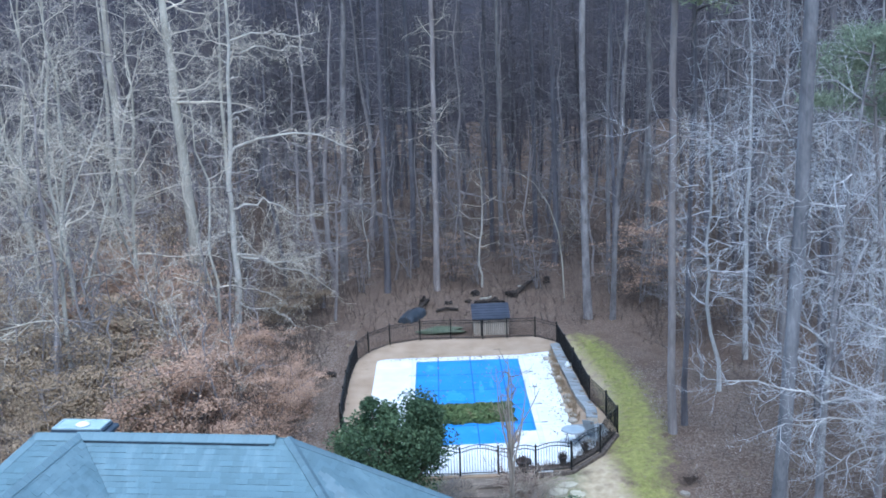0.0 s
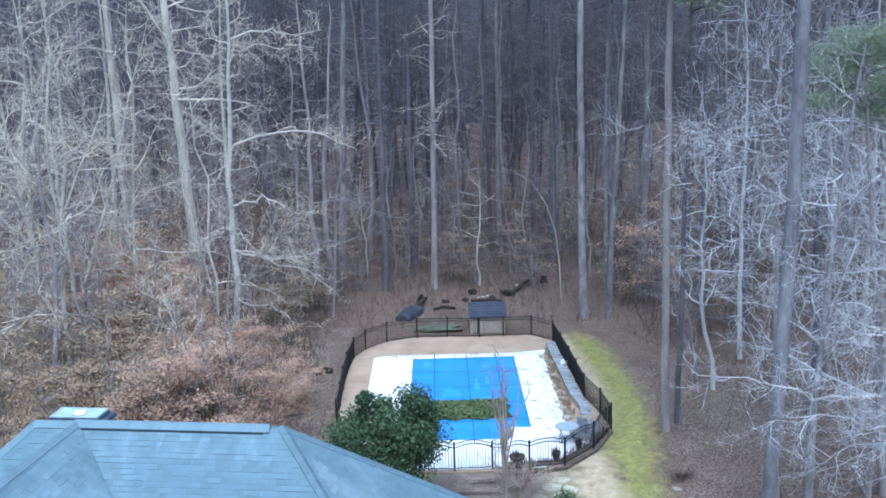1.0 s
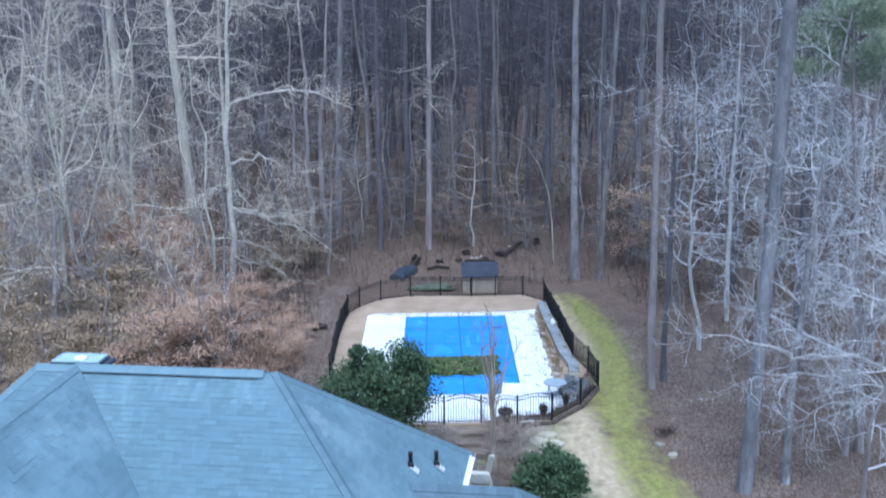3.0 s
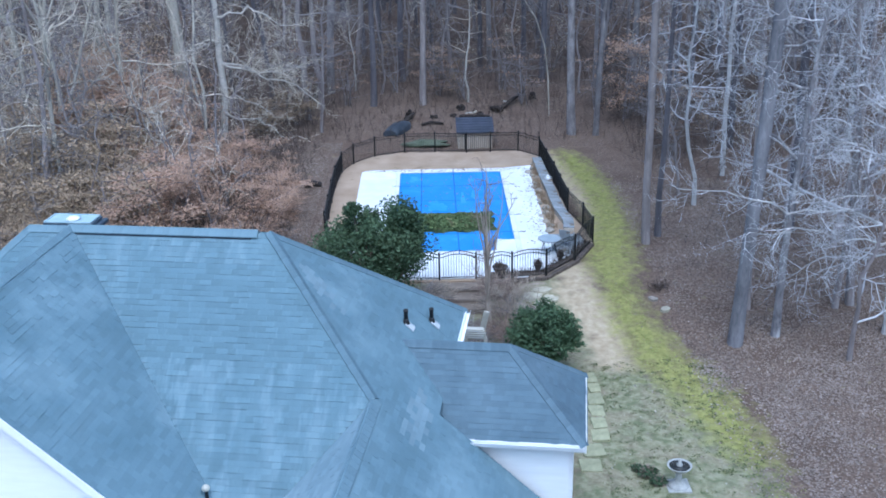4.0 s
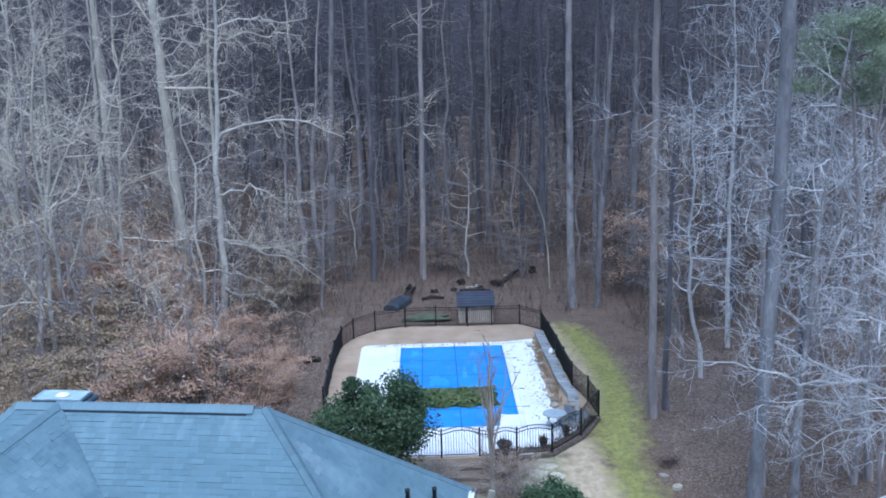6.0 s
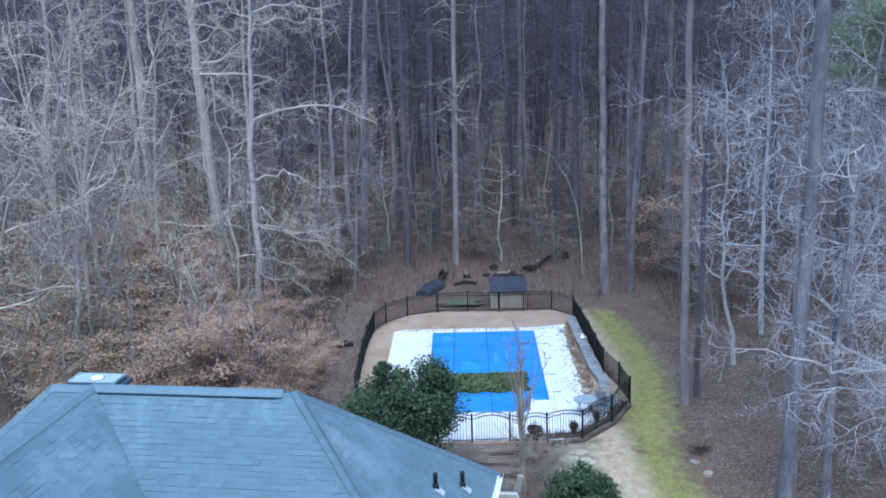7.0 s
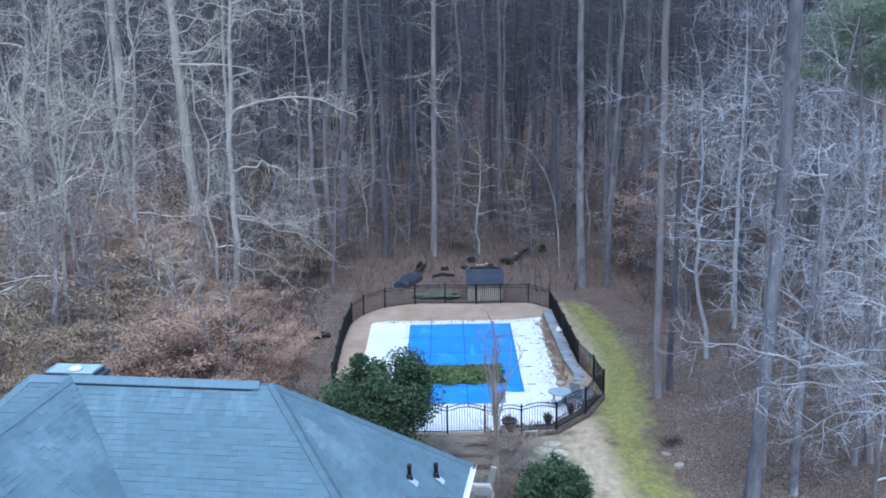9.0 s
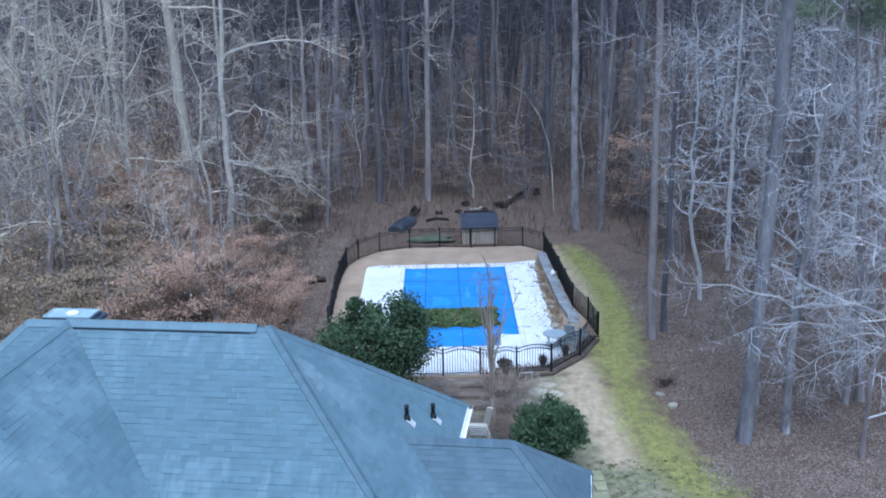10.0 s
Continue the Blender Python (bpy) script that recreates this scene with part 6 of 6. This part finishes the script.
def litter():
    q = np.random.default_rng(14)
    n = 95000
    y = -20 + 50 * q.random(n) ** 1.3
    half = 0.44 * (y + 46) + 1
    x = q.uniform(-1, 1, n) * half - 4
    yard = (x > -10.2) & (x < 5.6 + 0.3 * np.sin(y)) & (y < 14.8)
    keep = ~yard | (q.random(n) < 0.05)
    keep &= ~((x > -19) & (x < 1.2) & (y < -15))
    keep &= ~((x > -9.4) & (x < 3.7) & (y > -5) & (y < 14.8))
    x = np.concatenate([x[keep], 5.6 + 11 * q.random(66000) ** 0.8, q.uniform(-14, -9.2, 26000)])
    y = np.concatenate([y[keep], q.uniform(-21, 8, 66000), q.uniform(-7, 17, 26000)])
    drift = np.sin(1.3 * x + 0.9 * np.sin(0.8 * y)) * np.sin(0.9 * y + 1.1 * np.sin(0.6 * x)) + 0.5 * np.sin(3.1 * x - 1.7 * y) * np.sin(2.3 * y + x)
    keep = (q.random(len(x)) < 0.82 + 0.42 * drift) & ~((x < 7.3) & (y < -13) & (q.random(len(x)) < 0.75))
    x, y = x[keep], y[keep]
    c = np.stack([x, y, gz(x, y) + 0.03], 1)
    put("leaf_litter", leaf_mesh("leaf_litter", c, 0.052, M_LITTER, q, 0.85, 1.5), None, "fallen brown leaves covering the forest floor", category="leaves", kind="stuff")
    x, y = np.concatenate([5.6 + 11 * q.random(900), q.uniform(1.5, 6, 60)]), np.concatenate([q.uniform(-20, 10, 900), q.uniform(-19, -11, 60)])
    put("pale_leaves", leaf_mesh("pale_leaves", np.stack([x, y, gz(x, y) + 0.05], 1), 0.042, M_DRYLEAF, q, 0.7, 1.4), None, "scattered pale dry leaves on the forest floor", category="leaves", kind="stuff")
    tuft = np.stack([q.uniform(1.4, 6.8, 420), q.uniform(-20, -10.5, 420)], 1)
    tuft = np.repeat(tuft, 16, axis=0) + q.normal(0, 0.07, (420 * 16, 2))
    put("lawn_weeds", leaf_mesh("lawn_weeds", np.concatenate([tuft, gz(tuft[:, :1], tuft[:, 1:]) + 0.02], 1), 0.026, M_WEED, q, 0.7, 2.5), None, "small dark green weeds scattered in the thin lawn", category="weeds", kind="stuff")
    n = 13000
    y = 13.5 - 33 * q.random(n) ** 1.25
    edge = np.array(GRASS_EDGES)
    lo, hi = np.interp(y, edge[:, 0], edge[:, 1]), np.interp(y, edge[:, 0], edge[:, 2])
    x = (lo + hi) / 2 + (hi - lo) / 2 * np.clip(q.normal(0, 0.62, n), -1.6, 1.6)
    put("grass", leaf_mesh("grass", np.stack([x, y, gz(x, y) + 0.01], 1), 0.02, M_GRASS, q, 0.7, 4.0), None, "thin yellow-green winter grass beside the fence", category="grass", kind="stuff")


litter()


# copper-leaved young beeches left of the pool
def beech(seed, h, leaves, mat):
    q = np.random.default_rng(seed)
    t = Tubes()
    tips = []
    for s in range(4):
        st = bend(np.array([q.normal(0, 0.15), q.normal(0, 0.15), -0.1]), np.array([q.normal(0, 0.22), q.normal(0, 0.22), 1.0]), h * q.uniform(0.7, 1.0), 7, q, 0.1, 0.02)
        t.add(st, [0.05 * (1 - 0.8 * i / 6) for i in range(7)], 5)
        for k in range(16):
            b = st[1 + int(q.integers(0, 5))]
            a = q.uniform(0, 6.28)
            lp = bend(b, np.array([math.cos(a), math.sin(a), q.uniform(-0.1, 0.5)]), h * q.uniform(0.2, 0.5), 5, q, 0.2, 0.0)
            t.add(lp, [0.022, 0.018, 0.014, 0.01, 0.005], 3)
            tips += lp[1:]
    tips = np.array(tips)
    sprays = tips[q.integers(0, len(tips), leaves // 30)] + q.normal(0, 0.15, (leaves // 30, 3))
    c = np.repeat(sprays, 44, axis=0)
    c = c + q.normal(0, 1, c.shape) * np.array([0.34, 0.34, 0.07])
    c[:, 2] = np.maximum(c[:, 2], 0.05)
    return t.mesh("branchwork", M_TWIG), leaf_mesh("foliage", c, 0.075, mat, q, 0.75, 1.5)


BEECH = [beech(80, 5.4, 7600, M_COPPER), beech(81, 6.4, 8200, M_COPPER), beech(82, 5.2, 7000, M_OLIVE), beech(83, 4.2, 5400, M_COPPER)]
q = random.Random(6)
k = 0
for row, (y, x0, x1) in enumerate(((-5.5, -22, -14), (-3.0, -23, -12.5), (-0.6, -24, -11.6), (2.0, -25, -11.4), (4.6, -25, -11.2), (7.2, -26, -11.6), (10.0, -26, -14.4), (12.8, -26, -16.4))):
    x = x1
    while x > x0:
        far = (x1 - x) / (x1 - x0)
        kind = 2 if q.random() < far * 1.35 else q.choice((0, 1, 3))
        s = q.uniform(0.7, 1.05) * (0.75 if far < 0.12 else 1) * (0.8 if row in (0, 7) else 1) * (1.2 if x < -17.8 and row > 2 else 0.62 if x > -17.4 and row > 4 else 0.7 if x > -15.4 and row > 2 else 1)
        plant("young_beech", BEECH[kind], x + q.uniform(-0.4, 0.4), y + q.uniform(-0.8, 0.8), "young beech still holding pale copper leaves" if kind != 2 else "brushy thicket with faded olive-brown leaves", q.uniform(0, 360), s, "brush beside the pool", ("branchwork", "foliage"), "shrub")
        x -= q.uniform(1.9, 3.4)
        k += 1

for x, y, kind, size in ((-18.7, 8.0, 0, 0.95), (-17.2, 6.4, 1, 0.75), (-20.4, 13.8, 0, 1.05), (-16.2, 8.8, 0, 0.72), (-19.0, 10.8, 1, 0.85), (-15.0, 6.2, 0, 0.75), (-19.9, 8.4, 1, 1.15), (-20.2, 10.9, 1, 1.2), (-22.0, 9.0, 0, 1.3), (-20.8, 12.4, 1, 1.2), (-22.8, 11.0, 0, 1.3), (-21.4, 16.4, 1, 1.15), (-23.4, 14.0, 1, 1.25), (-22.6, 17.6, 2, 1.45), (-25.0, 15.6, 2, 1.4), (-14.2, 18.2, 2, 0.6), (-12.6, 21.4, 2, 0.55), (-27.2, 12.8, 2, 1.4)):
    plant("young_beech", BEECH[kind], x, y, ("tall young beech with thin copper leaves" if size > 1 else "young beech still holding pale copper leaves") if kind != 2 else "brushy thicket with faded olive-brown leaves", q.uniform(0, 360), size, "brush beside the pool", ("branchwork", "foliage"), "shrub")
THIN = [beech(85, 5.0, 180, M_COPPER), beech(86, 6.0, 320, M_OLIVE)]
RUSTY = beech(87, 6.0, 1500, M_COPPER)
for x, y, size in ((8.9, 21.5, 1.25), (10.1, 23.0, 1.1), (-3.2, 29.0, 0.7)):
    plant("young_beech", RUSTY, x, y, "young beech with sparse rusty leaves", q.uniform(0, 360), size, "beeches of the wood", ("branchwork", "foliage"), "sapling")
for x, y in ((-1.6, 27.8), (1.2, 30.5), (2.9, 26.2), (-6.6, 30.2), (-9.4, 26.4), (7.6, 24.2), (10.2, 20.4), (5.4, 33.6), (-3.4, 34.8), (9.2, 12.6), (12.6, 15.2), (-12.0, 26.8)):
    plant("young_beech", THIN[q.randrange(2)], x + q.uniform(-0.5, 0.5), y, "thin young beech with a few clinging brown leaves", q.uniform(0, 360), q.uniform(0.7, 1.15), "beeches of the wood", ("branchwork", "foliage"), "sapling")


# evergreens
def evergreen(seed, rx, ry, h, n, mat, size, trunk_h=0.3, long=1.7, skew=0.0):
    """A dense broad-leaved evergreen: branching stems under billows of small leaves with dark gaps."""
    q = np.random.default_rng(seed)
    t = Tubes()
    cen = []
    for k in range(70):
        u = q.normal(size=3)
        u /= np.linalg.norm(u)
        u[2] = abs(u[2]) * 1.15 - 0.4
        c = np.array([u[0] * rx * 0.8, u[1] * ry * 0.8, h * 0.5 + u[2] * h * 0.42])
        rad = q.uniform(0.28, 0.7) * rx * 0.5
        c = c * q.uniform(0.8, 1.08)
        c[:2] *= 1 + 0.55 * max(0.0, c[2] / h - 0.5)
        c[0] += skew * (c[2] / h - 0.35)
        st = [np.array([q.normal(0, 0.1), q.normal(0, 0.1), 0.0]), np.array([c[0] * 0.4, c[1] * 0.4, c[2] * 0.5]), c]
        t.add(st, [0.05, 0.035, 0.012], 5)
        m = n // 70
        d = q.normal(size=(m, 3))
        d /= np.linalg.norm(d, axis=1, keepdims=True)
        cen.append(c + d * rad * q.uniform(0.35, 1.2, (m, 1)) * np.array([1, 1, 0.85]))
    c = np.concatenate(cen)
    c = c[(c[:, 2] > trunk_h * 0.5) & (q.random(len(c)) < 0.45 + 0.55 * smooth(0.25 * h, 0.55 * h, c[:, 2]))]
    for k in range(90):
        a = q.uniform(0, 6.28)
        tw = bend(np.array([0, 0, h * q.uniform(0.05, 0.4)]), np.array([math.cos(a), math.sin(a), q.uniform(0.0, 0.9)]), rx * q.uniform(0.7, 1.15), 5, q, 0.18, 0)
        t.add(tw, [0.022, 0.018, 0.014, 0.01, 0.005], 3)
    return t.mesh("branchwork", M_STEM), leaf_mesh("foliage", c, size, mat, q, 0.25, long)


plant("evergreen_tree", evergreen(92, 2.3, 2.1, 5.9, 46000, M_HOLLY, 0.074, skew=0.3), -6.12, -7.6, "big dark glossy evergreen tree before the pool", 0, 1.0, "", ("branchwork", "foliage"), "evergreen")
plant("evergreen_shrub", evergreen(91, 1.3, 1.25, 2.9, 16000, M_HOLLY_DULL, 0.06, 0.3, 3.2), 0.2, -11.2, "rounded green evergreen shrub by the path", 0, 1.0, "", ("branchwork", "foliage"), "shrub")
for x, y, size in ((2.7, -18.0, 0.9), (2.95, -18.45, 0.75), (2.45, -17.7, 0.6)):
    plant("ground_cover", evergreen(int(93 + size * 10), 0.38, 0.32, 0.3, 900, M_HOLLY_DULL, 0.05, 0.05), x, y, "low dark green tuft beside the birdbath", 0, size, "tufts round the birdbath", ("branchwork", "foliage"), "plant")


# ---- pieces of the pool deck ----
deck = hold("pool_deck", pose(0, 0, 0), "white concrete pool deck in large slabs", "deck", kind="structure")


def slab_piece(outline, material=None):
    part("slab", prism(outline, -0.15, 0.04, 0.008), material or M_CONC, deck)


def rows_of(x0, x1, ys, skip=None):
    for a, b in zip(ys, ys[1:]):
        slab_piece([(x0 + 0.006, a + 0.006), (x1 - 0.006, a + 0.006), (x1 - 0.006, b - 0.006), (x0 + 0.006, b - 0.006)])


rows_of(0.25, 1.62, [-1.6, 0.6, 2.8, 5.0, 7.2, 9.4, 10.6])
rows_of(-7.7, -5.75, [-1.6, 0.6, 2.8, 5.0, 7.2, 9.4, 10.6])
for a, b in ((-5.75, -3.75), (-3.75, -1.75), (-1.75, 0.25)):
    slab_piece([(a + 0.006, 10.606), (b - 0.006, 10.606), (b - 0.006, 11.12), (a + 0.006, 11.12)])
slab_piece([(0.256, 10.606), (1.7, 10.606), (1.8, 11.5), (0.9, 11.3), (0.256, 11.12)])
arc = [(-7.7 + 0.8 - 0.8 * math.cos(radians(t)), 10.6 + 0.52 * math.sin(radians(t))) for t in range(0, 91, 15)]
slab_piece([(-5.756, 10.606), (-5.756, 11.12)] + arc[::-1])
for a, b in ((-7.7, -5.75), (-5.75, -3.75), (-3.75, -1.75), (-1.75, 0.25)):
    slab_piece([(a + 0.006 if a > -7.6 else -6.4, -4.48), (b - 0.006, -4.48), (b - 0.006, -1.606), (a + 0.006, -1.606)])
slab_piece([(0.256, -4.35), (0.85, -4.2), (1.95, -2.95), (2.45, -2.1), (1.62, -1.606), (0.256, -1.606)])
slab_piece([(1.632, -1.59), (2.45, -2.08), (3.2, -0.6), (3.05, 0.5), (1.632, 0.5)], M_WALLCAP)
# coping round the pool under the cover's edge
for k in range(18):
    y = -1.5 + k * 0.672
    for x in (-5.75, 0.0):
        part("coping_stone", box(x + 0.004, y + 0.004, -0.1, x + 0.246, y + 0.664, 0.05, 0.01), M_COPE, deck)
for k in range(9):
    x = -5.5 + k * 0.611
    part("coping_stone", box(x + 0.004, 10.36, -0.1, x + 0.604, 10.6, 0.05, 0.01), M_COPE, deck)
    part("coping_stone", box(x + 0.004, -1.6, -0.1, x + 0.604, -1.36, 0.05, 0.01), M_COPE, deck)
for x0, x1 in ((-5.5, -4.5), (-0.9, 0.0)):
    part("coping_stone", box(x0, -1.36, -0.1, x1, 0.05, 0.035, 0.01), M_CONC, deck)

# ---- roof shingles ----
TAB_W = (0.2, 0.28, 0.38)
EXPOSE = 0.145


def tab_mesh(w, butt):
    bm = bmesh.new()
    prof = ((-0.02, 0.0), (-0.02, 0.004), (EXPOSE + 0.012, butt), (EXPOSE + 0.012, 0.004))
    a = [bm.verts.new((0.0003, d, z)) for d, z in prof]
    b = [bm.verts.new((w - 0.0003, d, z)) for d, z in prof]
    for f in ((a[1], a[2], b[2], b[1]), (a[2], a[3], b[3], b[2]), tuple(a), tuple(b[::-1])):
        bm.faces.new(f)
    bmesh.ops.recalc_face_normals(bm, faces=bm.faces[:])
    for f in bm.faces:
        if f.normal.z < -0.5:
            f.normal_flip()
    me = bpy.data.meshes.new("shingle")
    bm.to_mesh(me)
    bm.free()
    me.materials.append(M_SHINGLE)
    me.materials.append(M_CUT_SHADE)
    # butt face: cut edge with the course's shadow in its colour
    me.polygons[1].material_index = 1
    return me


FADED = [((0.72, 0.0), (1.75, -0.6)), ((3.85, -1.45), (3.9, -3.4))]      # worn streaks on the right slope, in plan


def faded(p, a, b):
    ax, ay, bx, by = *a, *b
    t = max(0, min(1, ((p.x - ax) * (bx - ax) + (p.y - ay) * (by - ay)) / ((bx - ax) ** 2 + (by - ay) ** 2)))
    return math.hypot(p.x - ax - t * (bx - ax), p.y - ay - t * (by - ay))


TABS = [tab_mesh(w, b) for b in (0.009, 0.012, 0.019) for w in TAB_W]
singles = 0
for name, outline, gx, gy, h0 in SLOPES:
    g = math.hypot(gx, gy)
    down = Vector((-gx / g, -gy / g, -g)).normalized()
    across = Vector((gy / g, -gx / g, 0))
    nrm = across.cross(down).normalized()
    if nrm.z < 0:
        across, nrm = -across, -nrm
    o = Vector((0, 0, h0))
    flat = []
    for x, y in outline:
        p = Vector((x, y, h0 + gx * x + gy * y)) - o
        flat.append((p.dot(across), p.dot(down)))
    d0, d1 = min(p[1] for p in flat), max(p[1] for p in flat)
    a0, a1 = min(p[0] for p in flat), max(p[0] for p in flat)
    rng = random.Random(name)
    V, F, VP, FP = [], [], [], []
    d = d0
    alone = name == "front"
    turn = Matrix((across, down, nrm)).transposed().to_4x4()
    while d < d1 - 0.02:
        mid = d + EXPOSE * 0.5
        cuts = sorted(p[0] + (mid - p[1]) * (q[0] - p[0]) / (q[1] - p[1]) for p, q in zip(flat, flat[1:] + flat[:1]) if (p[1] > mid) != (q[1] > mid))
        for lo, hi in zip(cuts[::2], cuts[1::2]):
            a = lo
            first = True
            while a < hi - 0.01:
                k = rng.choice((0, 1, 1, 2))
                w = TAB_W[k] * (rng.uniform(0.3, 1.0) if first else 1.0)
                first = False
                w = min(w, hi - a)
                m = turn @ Matrix.Diagonal((w / TAB_W[k], 1, 1, 1))
                k += 3 * rng.choice((0, 0, 1, 2))
                pos = o + across * a + down * d - nrm * 0.012
                m.translation = pos
                if alone and singles < 300 and -3.2 < pos.x < 2.4 and pos.y < -0.6:
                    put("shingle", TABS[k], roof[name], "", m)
                    singles += 1
                else:
                    pale = name == "right" and any(faded(pos, *seg) + rng.uniform(-0.22, 0.14) < 0.1 for seg in FADED)
                    vs, fs = (VP, FP) if pale else (V, F)
                    base = len(vs)
                    vs += [m @ v.co for v in TABS[k].vertices]
                    fs += [tuple(base + i for i in p.vertices) for p in TABS[k].polygons]
                a += w
        d += EXPOSE
    # valley_side gets the lighter copy: its brighter light is painted on
    joined = mesh_of("shingles", V, F, M_SHINGLES_DARK if name.startswith("sunroom") else M_SHINGLES_LIT if name == "valley_side" else M_SHINGLES_STREAKY if name == "front" else M_SHINGLES)
    joined.materials.append(M_CUT_SHADE)
    # second face of every tab is the butt with the painted shadow
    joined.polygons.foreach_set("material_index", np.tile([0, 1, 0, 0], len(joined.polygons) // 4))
    put("shingles", joined, roof[name], "overlapping asphalt shingles", kind="stuff")
    if VP:
        put("faded_shingles", mesh_of("faded_shingles", VP, FP, M_SHINGLES_STREAK), roof[name], "paler weathered shingles", kind="stuff")
